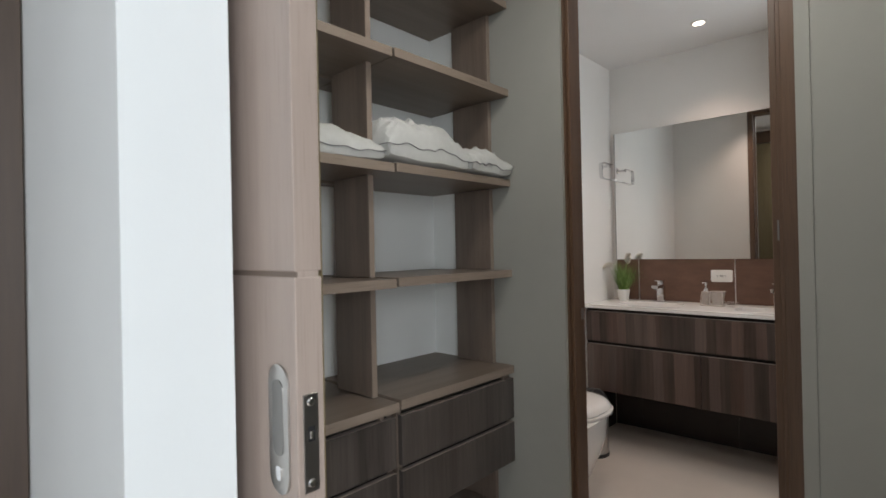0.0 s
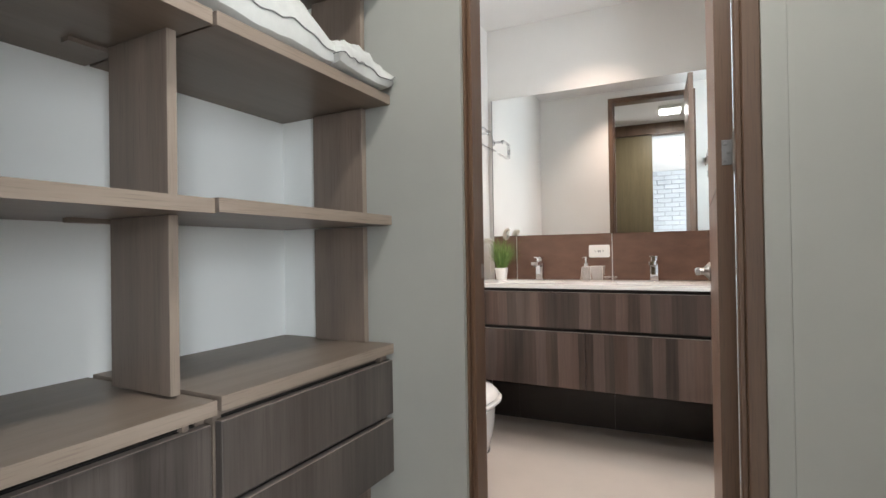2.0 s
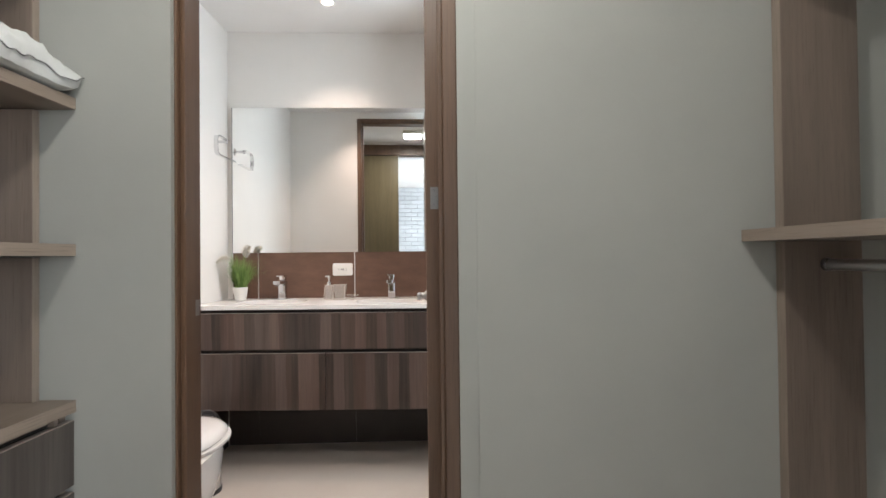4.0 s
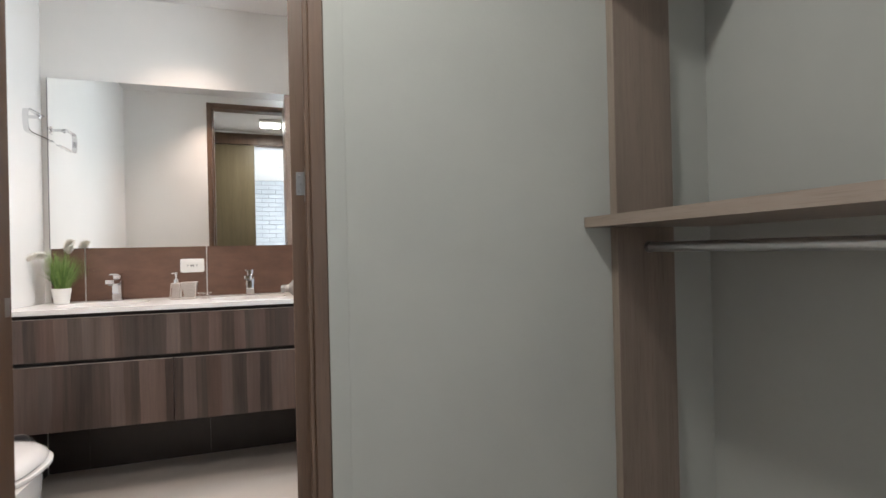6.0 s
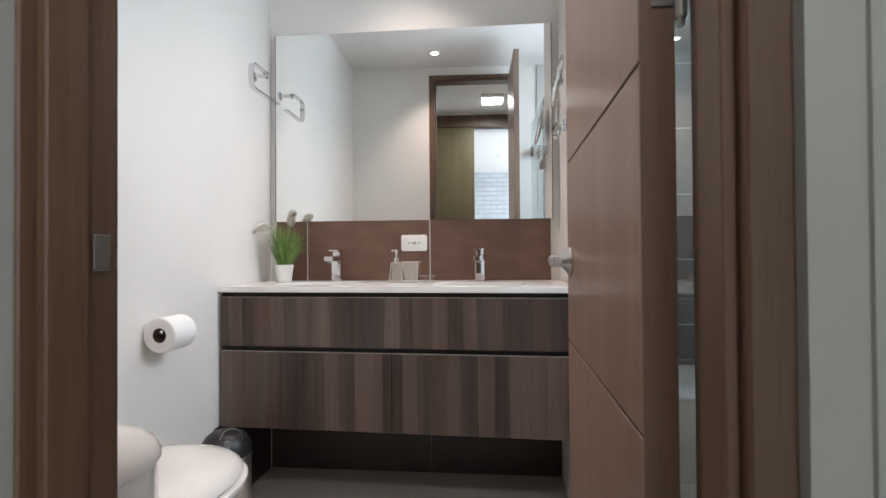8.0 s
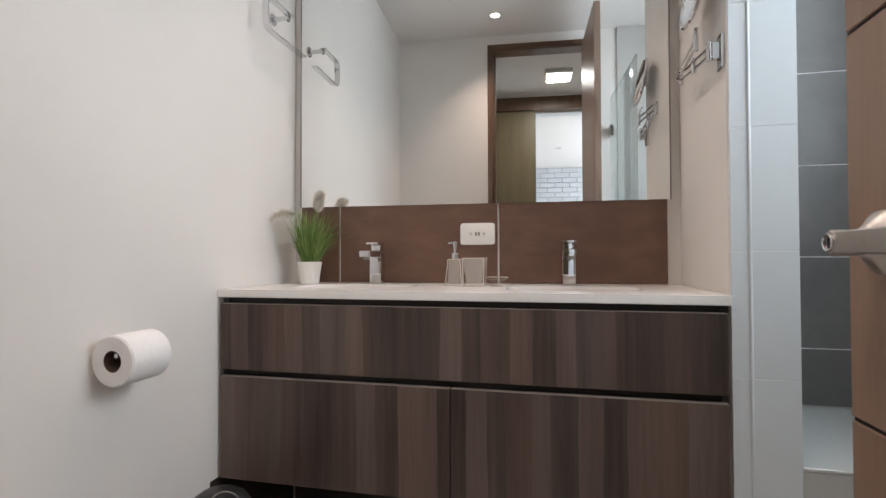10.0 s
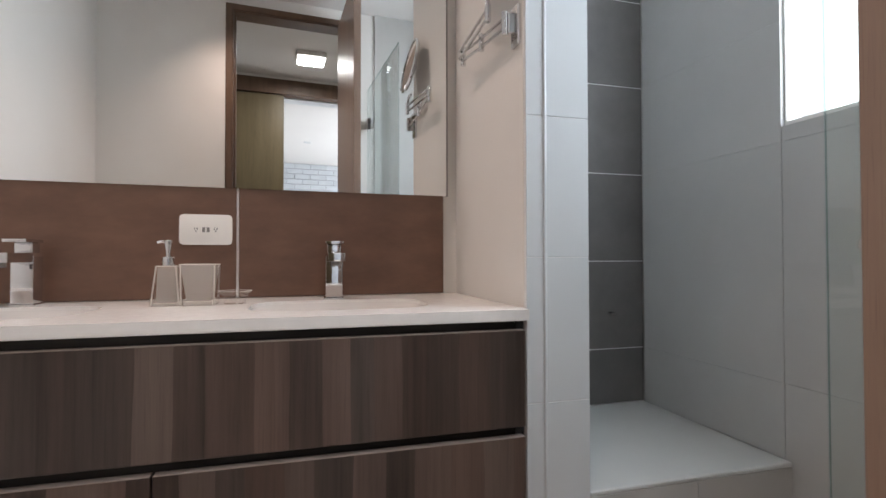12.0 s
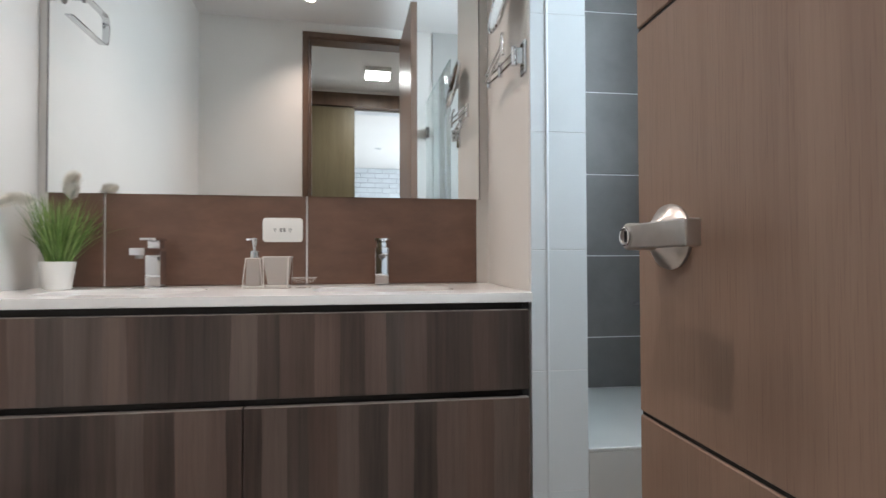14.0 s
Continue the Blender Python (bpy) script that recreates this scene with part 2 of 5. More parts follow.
M = {
    "paint": mat("closet_wall_paint", (0.372, 0.374, 0.342), 0.75, noise_scale=2.6, vary=0.055, bump=0.12, bump_scale=120),
    "bathpaint": mat("bath_wall_paint", (0.76, 0.735, 0.70), 0.6, noise_scale=1.6, vary=0.03, bump=0.10, bump_scale=130),
    "white": mat("white_closet_panel", (0.84, 0.85, 0.83), 0.55, noise_scale=3.0, vary=0.02, bump=0.05),
    "ceil": mat("ceiling_paint", (0.78, 0.76, 0.74), 0.85, noise_scale=2.0, vary=0.02, bump=0.1),
    "jambwhite": mat("white_jamb_paint", (0.69, 0.72, 0.73), 0.5, noise_scale=4, vary=0.02, bump=0.05),
    "floor": mat("porcelain_floor", (0.53, 0.465, 0.41), 0.35, noise_scale=3.5, vary=0.05, bump=0.05, bump_scale=60, per_object=0.02),
    "grout": mat("grout", (0.52, 0.49, 0.45), 0.9, noise_scale=20, vary=0.1),
    "shelf": wood("taupe_laminate_along", (0.125, 0.095, 0.074), (0.262, 0.207, 0.167), "y", 0.42, contrast=0.75, pores=0.25),
    "shelfx": wood("taupe_laminate_across", (0.125, 0.095, 0.074), (0.262, 0.207, 0.167), "x", 0.42, contrast=0.75, pores=0.25),
    "shelfv": wood("taupe_laminate_upright", (0.118, 0.088, 0.069), (0.248, 0.192, 0.154), "z", 0.42),
    "edge": wood("taupe_edge_band", (0.21, 0.163, 0.128), (0.325, 0.262, 0.213), "y", 0.45),
    "drawer": wood("smoked_oak_drawer", (0.034, 0.028, 0.025), (0.118, 0.100, 0.090), "z", 0.4, broad=16, fine=85.0, contrast=1.25),
    "vanity": wood("striped_walnut_laminate", (0.020, 0.0150, 0.0125), (0.150, 0.112, 0.094), "z", 0.34, broad=11, fine=90.0, contrast=1.2, stripes=18.0, stripe_share=0.27, tint=(1.0, 0.83, 0.76), pores=0.25),
    "jamb": wood("brown_door_frame", (0.084, 0.047, 0.027), (0.162, 0.094, 0.056), "z", 0.42, broad=16),
    "leaf": wood("rosy_oak_door", (0.204, 0.134, 0.099), (0.370, 0.260, 0.199), "z", 0.34, broad=13, fine=190.0, contrast=0.9, pores=0.24),
    "slide": wood("pale_oak_door", (0.30, 0.238, 0.205), (0.41, 0.335, 0.293), "z", 0.4, broad=15, contrast=0.9, pores=0.2),
    "black": mat("shadow_gap_black", (0.02, 0.017, 0.015), 0.6),
    "counter": mat("white_quartz", (0.80, 0.78, 0.75), 0.22, noise_scale=60, vary=0.02),
    "ceramic": mat("white_ceramic", (0.74, 0.71, 0.68), 0.12, coat=0.4, noise_scale=3, vary=0.01),
    "splash": mat("brown_wall_tile", (0.132, 0.070, 0.046), 0.42, noise_scale=9, vary=0.2, stretch=(1, 1, 2.2), bump=0.05, bump_scale=90, per_object=0.04),
    "darktile": mat("charcoal_wall_tile", (0.158, 0.152, 0.147), 0.4, noise_scale=8, vary=0.14, bump=0.06, bump_scale=80, per_object=0.08),
    "greytile": mat("light_grey_tile", (0.50, 0.495, 0.475), 0.33, noise_scale=3, vary=0.05, bump=0.03, bump_scale=70, per_object=0.008),
    "whitetile": mat("glossy_white_tile", (0.68, 0.715, 0.73), 0.12, noise_scale=4, vary=0.015, per_object=0.02),
    "joint": mat("pale_joint", (0.66, 0.63, 0.59), 0.8),
    "jointgrey": mat("grey_joint", (0.49, 0.485, 0.465), 0.7, noise_scale=30, vary=0.04),
    "jointwhite": mat("white_joint", (0.80, 0.80, 0.80), 0.7),
    "alu": mat("satin_aluminium", (0.60, 0.61, 0.62), 0.35, 1.0, noise_scale=40, vary=0.05),
    "chrome": mat("chrome", (0.72, 0.72, 0.73), 0.06, 1.0),
    "nickel": mat("satin_nickel", (0.52, 0.505, 0.485), 0.36, 1.0, noise_scale=60, vary=0.06),
    "steel_dark": mat("dark_steel", (0.27, 0.26, 0.25), 0.35, 1.0),
    "mirror": mat("mirror_silver", (0.90, 0.915, 0.91), 0.0, 1.0),
    "mirroredge": mat("mirror_edge", (0.22, 0.25, 0.24), 0.15),
    "glass": glass("shower_glass", (0.95, 0.985, 0.98)),
    "acrylic": glass("clear_acrylic", (0.985, 0.98, 0.97), 0.03),
    "glassedge": mat("green_glass_edge", (0.34, 0.42, 0.41), 0.1),
    "plastic": mat("white_plastic", (0.78, 0.76, 0.72), 0.35),
    "blackplastic": mat("black_plastic", (0.018, 0.018, 0.02), 0.35),
    "paper": mat("tissue_paper", (0.80, 0.79, 0.78), 0.95, noise_scale=80, vary=0.02, bump=0.3, bump_scale=150),
    "card": mat("brown_cardboard", (0.12, 0.08, 0.06), 0.9),
    "linen": mat("white_linen", (0.56, 0.565, 0.545), 0.95, noise_scale=25, vary=0.05, bump=0.3, bump_scale=500),
    "piping": mat("grey_piping", (0.20, 0.20, 0.20), 0.9),
    "grass": mat("plant_green", (0.11, 0.20, 0.035), 0.55, noise_scale=60, vary=0.35),
    "grasspale": mat("plant_pale_green", (0.24, 0.34, 0.10), 0.55, noise_scale=60, vary=0.3),
    "plume": mat("cream_plume", (0.86, 0.82, 0.74), 0.95, noise_scale=90, vary=0.1),
    "skyglow": glow("sky_backdrop", (0.95, 0.98, 1.0), 2.1),
    "lampglow": glow("lamp_diffuser", (1.0, 0.97, 0.9), 6.0),
    "bulbglow": glow("downlight_lens", (1.0, 0.88, 0.74), 14.0),
    "brick": mat("white_painted_brick", (0.46, 0.48, 0.50), 0.7, noise_scale=12, vary=0.06, bump=0.4, bump_scale=60, per_object=0.05),
    "mortar": mat("painted_mortar", (0.40, 0.41, 0.43), 0.9, noise_scale=30, vary=0.08),
    "darkwood": wood("dark_panel_wood", (0.03, 0.018, 0.012), (0.06, 0.038, 0.025), "z", 0.5),
    "edgegrey": mat("grey_edge_band", (0.30, 0.25, 0.22), 0.4, noise_scale=30, vary=0.08),
    "edgev": wood("taupe_edge_band_upright", (0.21, 0.163, 0.128), (0.325, 0.262, 0.213), "z", 0.45),
    "slidedark": mat("sliding_door_groove", (0.17, 0.13, 0.105), 0.6),
    "benchtop": mat("pale_bench_tile", (0.60, 0.61, 0.59), 0.3, noise_scale=4, vary=0.03),
    # shade under the vanity, put into a near-black tile colour
    "undershade": mat("under_vanity_shade", (0.034, 0.025, 0.021), 0.45, noise_scale=8, vary=0.2),
    "slideback": wood("olive_oak_door_back", (0.115, 0.088, 0.045), (0.20, 0.155, 0.085), "z", 0.4, broad=15, contrast=0.9),
    "rubber": mat("grey_rubber", (0.18, 0.18, 0.18), 0.8),
}



def frosted(name, tint, body):
    m = bpy.data.materials.new(name)
    m.use_nodes = True
    n, l = m.node_tree.nodes, m.node_tree.links
    b = n["Principled BSDF"]
    b.inputs["Base Color"].default_value = (*tint, 1)
    b.inputs["Roughness"].default_value = 0.35
    tr, mix = n.new("ShaderNodeBsdfTransparent"), n.new("ShaderNodeMixShader")
    thru, half = n.new("ShaderNodeBsdfTranslucent"), n.new("ShaderNodeMixShader")
    thru.inputs[0].default_value = (*tint, 1)
    half.inputs[0].default_value = 0.5
    l.new(b.outputs[0], half.inputs[1])
    l.new(thru.outputs[0], half.inputs[2])
    mix.inputs[0].default_value = body
    l.new(tr.outputs[0], mix.inputs[1])
    l.new(half.outputs[0], mix.inputs[2])
    l.new(mix.outputs[0], n["Material Output"].inputs[0])
    return m


M["frost"] = frosted("frosted_acrylic", (0.98, 0.95, 0.92), 0.30)
M["winpane"] = frosted("frosted_window_glass", (0.9, 0.93, 0.95), 0.12)
M["edgeglass"] = glass("polished_glass_edge", (0.74, 0.84, 0.83))
M["frostedge"] = frosted("thick_acrylic", (0.96, 0.93, 0.89), 0.55)

# ---- mesh helpers ----


def thing(name, at, label, category, group="", kind=""):
    ob = new(name)
    ob.location = at
    ob.empty_display_size = 0.05
    return tagged(ob, label, category, group, kind)


def origin_of(ob):
    v = Vector((0, 0, 0))
    while ob is not None:
        v += ob.location
        ob = ob.parent
    return v


def finish(name, bm, material, smooth=False):
    bmesh.ops.recalc_face_normals(bm, faces=bm.faces)
    me = bpy.data.meshes.new(name)
    bm.to_mesh(me)
    bm.free()
    me.materials.append(M[material])
    if smooth:
        me.polygons.foreach_set("use_smooth", [True] * len(me.polygons))
        me.set_sharp_from_angle(angle=radians(35))
    return me


def part(name, bm, material, parent, label="", smooth=False):
    """One mesh, given in world places, under a thing or a part."""
    o = origin_of(parent)
    bmesh.ops.translate(bm, vec=-o, verts=bm.verts)
    ob = new(name, finish(name, bm, material, smooth))
    ob.parent = parent
    return tagged(ob, label)


def solid(name, bm, material, label, category, group="", kind="", smooth=False):
    lo = Vector([min(v.co[k] for v in bm.verts) for k in range(3)])
    hi = Vector([max(v.co[k] for v in bm.verts) for k in range(3)])
    o = Vector(((lo.x + hi.x) / 2, (lo.y + hi.y) / 2, lo.z))
    bmesh.ops.translate(bm, vec=-o, verts=bm.verts)
    ob = new(name, finish(name, bm, material, smooth))
    ob.location = o
    return tagged(ob, label, category, group, kind)


def box(x0, x1, y0, y1, z0, z1, bevel=0.0, seg=1, bm=None):
    b = bmesh.new()
    vs = [b.verts.new((x, y, z)) for x in (x0, x1) for y in (y0, y1) for z in (z0, z1)]
    for f in ((0, 1, 3, 2), (4, 6, 7, 5), (0, 4, 5, 1), (2, 3, 7, 6), (0, 2, 6, 4), (1, 5, 7, 3)):
        b.faces.new([vs[k] for k in f])
    if bevel:
        bmesh.ops.bevel(b, geom=b.edges[:], offset=bevel, segments=seg, affect="EDGES", profile=0.7)
    if bm is None:
        return b
    me = bpy.data.meshes.new("tmp")
    b.to_mesh(me)
    b.free()
    bm.from_mesh(me)
    bpy.data.meshes.remove(me)
    return bm


def join(*bms):
    out = bms[0]
    for b in bms[1:]:
        me = bpy.data.meshes.new("tmp")
        b.to_mesh(me)
        b.free()
        out.from_mesh(me)
        bpy.data.meshes.remove(me)
    return out


def lathe(profile, at=(0, 0, 0), axis=(0, 0, 1), n=28):
    """Turn (radius, height) pairs round an axis."""
    bm = bmesh.new()
    rings = []
    for r, h in profile:
        if r < 1e-5:
            rings.append([bm.verts.new((0, 0, h))])
        else:
            rings.append([bm.verts.new((r * math.cos(2 * math.pi * k / n), r * math.sin(2 * math.pi * k / n), h)) for k in range(n)])
    for a, b in zip(rings, rings[1:]):
        for k in range(n):
            q = (k + 1) % n
            if len(a) == 1 and len(b) > 1:
                bm.faces.new((a[0], b[k], b[q]))
            elif len(b) == 1 and len(a) > 1:
                bm.faces.new((a[k], a[q], b[0]))
            elif len(a) > 1:
                bm.faces.new((a[k], a[q], b[q], b[k]))
    turn = Vector((0, 0, 1)).rotation_difference(Vector(axis)).to_matrix().to_4x4()
    bmesh.ops.transform(bm, matrix=Matrix.Translation(at) @ turn, verts=bm.verts)
    return bm


def rod(a, b, r, n=16, cap=0.0):
    a, b = Vector(a), Vector(b)
    h = (b - a).length
    c = min(cap, r * 0.9)
    return lathe([(0, 0), (r - c, 0), (r, c), (r, h - c), (r - c, h), (0, h)] if c else [(0, 0), (r, 0), (r, h), (0, h)], a, (b - a).normalized(), n)


def tube(points, r, n=10, flat=1.0, closed=False):
    """A tube along a smooth path; flat squeezes it along z."""
    pts = [Vector(p) for p in points]
    bm = bmesh.new()
    rings = []
    side = None
    for k, p in enumerate(pts):
        a = pts[k - 1] if k else (pts[-1] if closed else p)
        b = pts[k + 1] if k + 1 < len(pts) else (pts[0] if closed else p)
        d = (b - a).normalized()
        if side is None:
            side = d.orthogonal().normalized()
        side = (side - d * side.dot(d)).normalized()
        up = d.cross(side)
        ring = []
        for q in range(n):
            w = side * math.cos(2 * math.pi * q / n) * r + up * math.sin(2 * math.pi * q / n) * r
            ring.append(bm.verts.new(p + w))
        rings.append(ring)
    pairs = list(zip(rings, rings[1:])) + ([(rings[-1], rings[0])] if closed else [])
    for a, b in pairs:
        for q in range(n):
            bm.faces.new((a[q], a[(q + 1) % n], b[(q + 1) % n], b[q]))
    if not closed:
        bm.faces.new(rings[0][::-1])
        bm.faces.new(rings[-1])
    return bm


def smooth_path(points, steps=6, closed=False):
    """Catmull-Rom through the points."""
    p = [Vector(q) for q in points]
    n = len(p)
    out = []
    for k in range(n if closed else n - 1):
        if closed:
            a, b, c, d = p[k - 1], p[k], p[(k + 1) % n], p[(k + 2) % n]
        else:
            a, b, c, d = p[max(k - 1, 0)], p[k], p[k + 1], p[min(k + 2, n - 1)]
        for s in range(steps):
            t = s / steps
            out.append(0.5 * ((2 * b) + (c - a) * t + (2 * a - 5 * b + 4 * c - d) * t * t + (3 * b - a - 3 * c + d) * t ** 3))
    if not closed:
        out.append(p[-1])
    return out


def rounded_slab(cx, cy, hw, hd, r, z0, z1, n=6, bevel=0.0):
    bm = bmesh.new()
    ring = []
    for sx, sy, a0 in ((1, 1, 0), (-1, 1, 90), (-1, -1, 180), (1, -1, 270)):
        for k in range(n + 1):
            a = radians(a0 + 90 * k / n)
            ring.append((cx + sx * (hw - r) + r * math.cos(a), cy + sy * (hd - r) + r * math.sin(a)))
    lo = [bm.verts.new((x, y, z0)) for x, y in ring]
    hi = [bm.verts.new((x, y, z1)) for x, y in ring]
    bm.faces.new(lo[::-1])
    bm.faces.new(hi)
    for k in range(len(ring)):
        q = (k + 1) % len(ring)
        bm.faces.new((lo[k], lo[q], hi[q], hi[k]))
    if bevel:
        es = [e for e in bm.edges if abs(e.verts[0].co.z - e.verts[1].co.z) < 1e-6]
        bmesh.ops.bevel(bm, geom=es, offset=bevel, segments=2, affect="EDGES", profile=0.6)
    return bm


def structure(name, bm, material, label, category):
    return solid(name, bm, material, label, category, kind="structure")


SKEW = radians(2.2)


def on_back_wall(ob):
    """The wall behind the vanity runs slightly out of square with the room."""
    a, b = Vector((-0.024, 3.4475, 0)), Vector((-0.024, 3.4795, 0))
    ob.location = b + Matrix.Rotation(SKEW, 3, "Z") @ (ob.location - a)
    ob.rotation_euler = (0, 0, SKEW)
    return ob


# ---- structure ----
JL, JR, DOOR_TOP = -0.665, -0.036, 2.375
# wall between closet room and bathroom, with the doorway
structure("wall_north", box(-1.40, JL - 0.006, W1A, W1B, 0, CEIL), "paint", "plain pale sage painted wall beside the bathroom door", "wall")
structure("wall_north_right", box(0.042, 1.20, W1A, W1B, 0, CEIL), "paint", "plain pale sage painted wall between door and hanging closet", "wall")
structure("wall_north_groove", box(0.030, 0.042, W1A + 0.005, W1B, 0, CEIL), "paint", "shallow vertical groove in the plaster beside the door", "wall")
structure("wall_north_strip", box(JR + 0.034, 0.030, W1A, W1B, 0, CEIL), "paint", "narrow plaster strip beside the door frame", "wall")
structure("wall_north_lintel", box(JL - 0.006, JR + 0.034, W1A, W1B, DOOR_TOP + 0.04, CEIL), "paint", "short painted wall above the bathroom door", "wall")
# bathroom shell
structure("wall_west", box(LEFT_X - 0.1, LEFT_X, W1B, BACK_Y + 0.1, 0, CEIL), "bathpaint", "white painted bathroom side wall", "wall")
on_back_wall(structure("wall_back", box(LEFT_X - 0.05, 0.030, BACK_Y, BACK_Y + 0.06, 0, CEIL), "bathpaint", "warm white painted wall above the vanity mirror", "wall"))
structure("wall_stub", box(0.012, 0.145, 3.040, 3.60, 0, CEIL), "bathpaint", "short painted wall between vanity and shower", "wall")
structure("wall_shower_back", box(0.14, SHOWER_X + 0.1, 3.565, 3.665, 0, CEIL), "joint", "shower end wall behind charcoal tiles", "wall")
WY0, WY1, WZ0, WZ1 = 2.20, 3.05, 1.287, 2.33
structure("wall_shower_side_far", box(SHOWER_X + 0.008, SHOWER_X + 0.14, WY1, 3.60, 0, CEIL), "jointgrey", "shower side wall next to the bench", "wall")
structure("wall_shower_side_low", box(SHOWER_X + 0.008, SHOWER_X + 0.14, WY0, WY1, 0, WZ0), "jointgrey", "shower side wall under the window", "wall")
structure("wall_shower_side_top", box(SHOWER_X + 0.008, SHOWER_X + 0.14, WY0, WY1, WZ1, CEIL), "jointgrey", "shower side wall above the window", "wall")
structure("wall_shower_side_near", box(SHOWER_X + 0.008, SHOWER_X + 0.14, W1B, WY0, 0, CEIL), "jointgrey", "shower side wall next to the window", "wall")
structure("backdrop", box(SHOWER_X + 0.45, SHOWER_X + 0.46, 1.4, 4.2, 0.8, 3.2), "skyglow", "bright overcast sky outside the shower window", "backdrop")
structure("wall_shower_front", box(0.145, SHOWER_X + 0.008, W1B, W1B + 0.02, 0, CEIL), "greytile", "tiled shower wall behind the door", "wall")
structure("wall_south_skin", box(LEFT_X, JL - 0.041, W1B, W1B + 0.004, 0, CEIL), "bathpaint", "warm white bathroom side of the door wall", "wall")
structure("wall_south_skin_right", box(JR + 0.041, 0.144, W1B, W1B + 0.004, 0, CEIL), "bathpaint", "warm white bathroom wall behind the open door", "wall")
structure("wall_south_skin_top", box(JL - 0.041, JR + 0.041, W1B, W1B + 0.004, DOOR_TOP + 0.043, CEIL), "bathpaint", "warm white strip of wall above the door casing", "wall")
structure("ceiling_bathroom", box(LEFT_X - 0.1, SHOWER_X + 0.14, W1B, 3.68, CEIL, CEIL + 0.08), "ceil", "plain white bathroom ceiling", "ceiling")
# closet room shell
structure("wall_closet_west", box(-1.40, -1.30, 0.36, W1A, 0, CEIL), "white", "white back wall of the open shelving", "wall")
structure("wall_closet_east", box(1.06, 1.16, 0.36, W1A, 0, CEIL), "paint", "pale sage wall behind the hanging closet", "wall")
structure("wall_south_left", box(-2.6, -0.44, 0.233, 0.36, 0, CEIL), "jambwhite", "white painted wall beside the sliding door", "wall")
structure("wall_south_right", box(0.55, 2.6, 0.233, 0.36, 0, CEIL), "jambwhite", "white painted wall beside the entrance", "wall")
structure("wall_south_lintel", box(-0.44, 0.55, 0.233, 0.36, 2.33, CEIL), "jambwhite", "white wall above the sliding door opening", "wall")
structure("ceiling_closet", box(-1.40, 1.16, 0.233, W1B, CEIL, CEIL + 0.08), "ceil", "white closet room ceiling", "ceiling")
# bedroom behind the camera
structure("ceiling_bedroom", box(-2.6, 2.7, -3.6, 0.233, CEIL, CEIL + 0.08), "ceil", "white bedroom ceiling", "ceiling")
structure("wall_bedroom_back", box(-2.6, 2.6, -3.60, -3.47, 0, CEIL), "mortar", "white painted brick wall of the bedroom", "wall")
structure("wall_bedroom_west", box(-2.7, -2.6, -3.6, 0.36, 0, CEIL), "jambwhite", "white bedroom side wall", "wall")
structure("wall_bedroom_east_low", box(2.6, 2.7, -3.6, 0.36, 0, 0.7), "jambwhite", "white wall under the bedroom window", "wall")
structure("wall_bedroom_east_top", box(2.6, 2.7, -3.6, 0.36, 2.3, CEIL), "jambwhite", "white wall above the bedroom window", "wall")
structure("wall_bedroom_east_side", box(2.6, 2.7, -3.6, -2.5, 0.7, 2.3), "jambwhite", "white wall beside the bedroom window", "wall")
structure("wall_bedroom_east_near", box(2.6, 2.7, -0.3, 0.36, 0.7, 2.3), "jambwhite", "white wall beside the bedroom window", "wall")
structure("floor", box(-2.7, 2.7, -3.6, 3.7, -0.1, 0), "floor", "beige matt porcelain floor", "floor")

# door frame
for name, b in (("left", box(JL - 0.006, JL, W1A + 0.013, W1B + 0.004, 0, DOOR_TOP + 0.04, 0.002)), ("right", box(JR, JR + 0.034, W1A + 0.013, W1B + 0.004, 0, DOOR_TOP + 0.04, 0.002)),
                ("head", box(JL, JR, W1A + 0.013, W1B + 0.004, DOOR_TOP, DOOR_TOP + 0.04, 0.002))):
    structure("door_frame_" + name, b, "jamb", "brown wooden bathroom door frame", "door frame")
structure("trim_left", box(JL - 0.041, JL - 0.004, W1B, W1B + 0.014, 0, DOOR_TOP + 0.043, 0.003), "jamb", "brown wooden casing round the bathroom door", "trim")
structure("trim_right", box(JR + 0.004, JR + 0.041, W1B, W1B + 0.014, 0, DOOR_TOP + 0.043, 0.003), "jamb", "brown wooden casing round the bathroom door", "trim")
structure("trim_head", box(JL - 0.004, JR + 0.004, W1B, W1B + 0.014, DOOR_TOP + 0.006, DOOR_TOP + 0.043, 0.003), "jamb", "brown wooden casing above the bathroom door", "trim")

# door stop bead inside the frame
for name, b in (("left", box(JL, JL + 0.012, W1A + 0.03, W1B - 0.045, 0, DOOR_TOP, 0.002)), ("right", box(JR - 0.012, JR, W1A + 0.03, W1B - 0.045, 0, DOOR_TOP, 0.002))):
    structure("door_stop_" + name, b, "jamb", "brown wooden stop strip of the door frame", "trim")
tagged(solid("strike_plate", box(JL + 0.0005, JL + 0.003, 1.715, 1.738, 0.974, 1.014, 0.0008), "steel_dark", "small dark steel strike plate on the door frame", "strike plate"))

# ---- bathroom ----
# open door leaf, built square and swung a little short of a right angle
LT, LEN = 0.036, 0.585
HX, HY = -0.046, 1.762


def leaf_box(a0, a1, t0, t1, z0, z1, bevel=0.0):
    """Along the leaf from its hinges (a), through its thickness towards the shower (t)."""
    return box(t0, t1, a0, a1, z0, z1, bevel)


door = thing("door_1", (HX, HY, 0), "open rosy oak bathroom door with dark horizontal grooves and satin lever", "door", kind="structure")


def lpart(name, bm, material, parent, label="", smooth=False):
    ob = new(name, finish(name, bm, material, smooth))
    ob.parent = parent
    return tagged(ob, label)


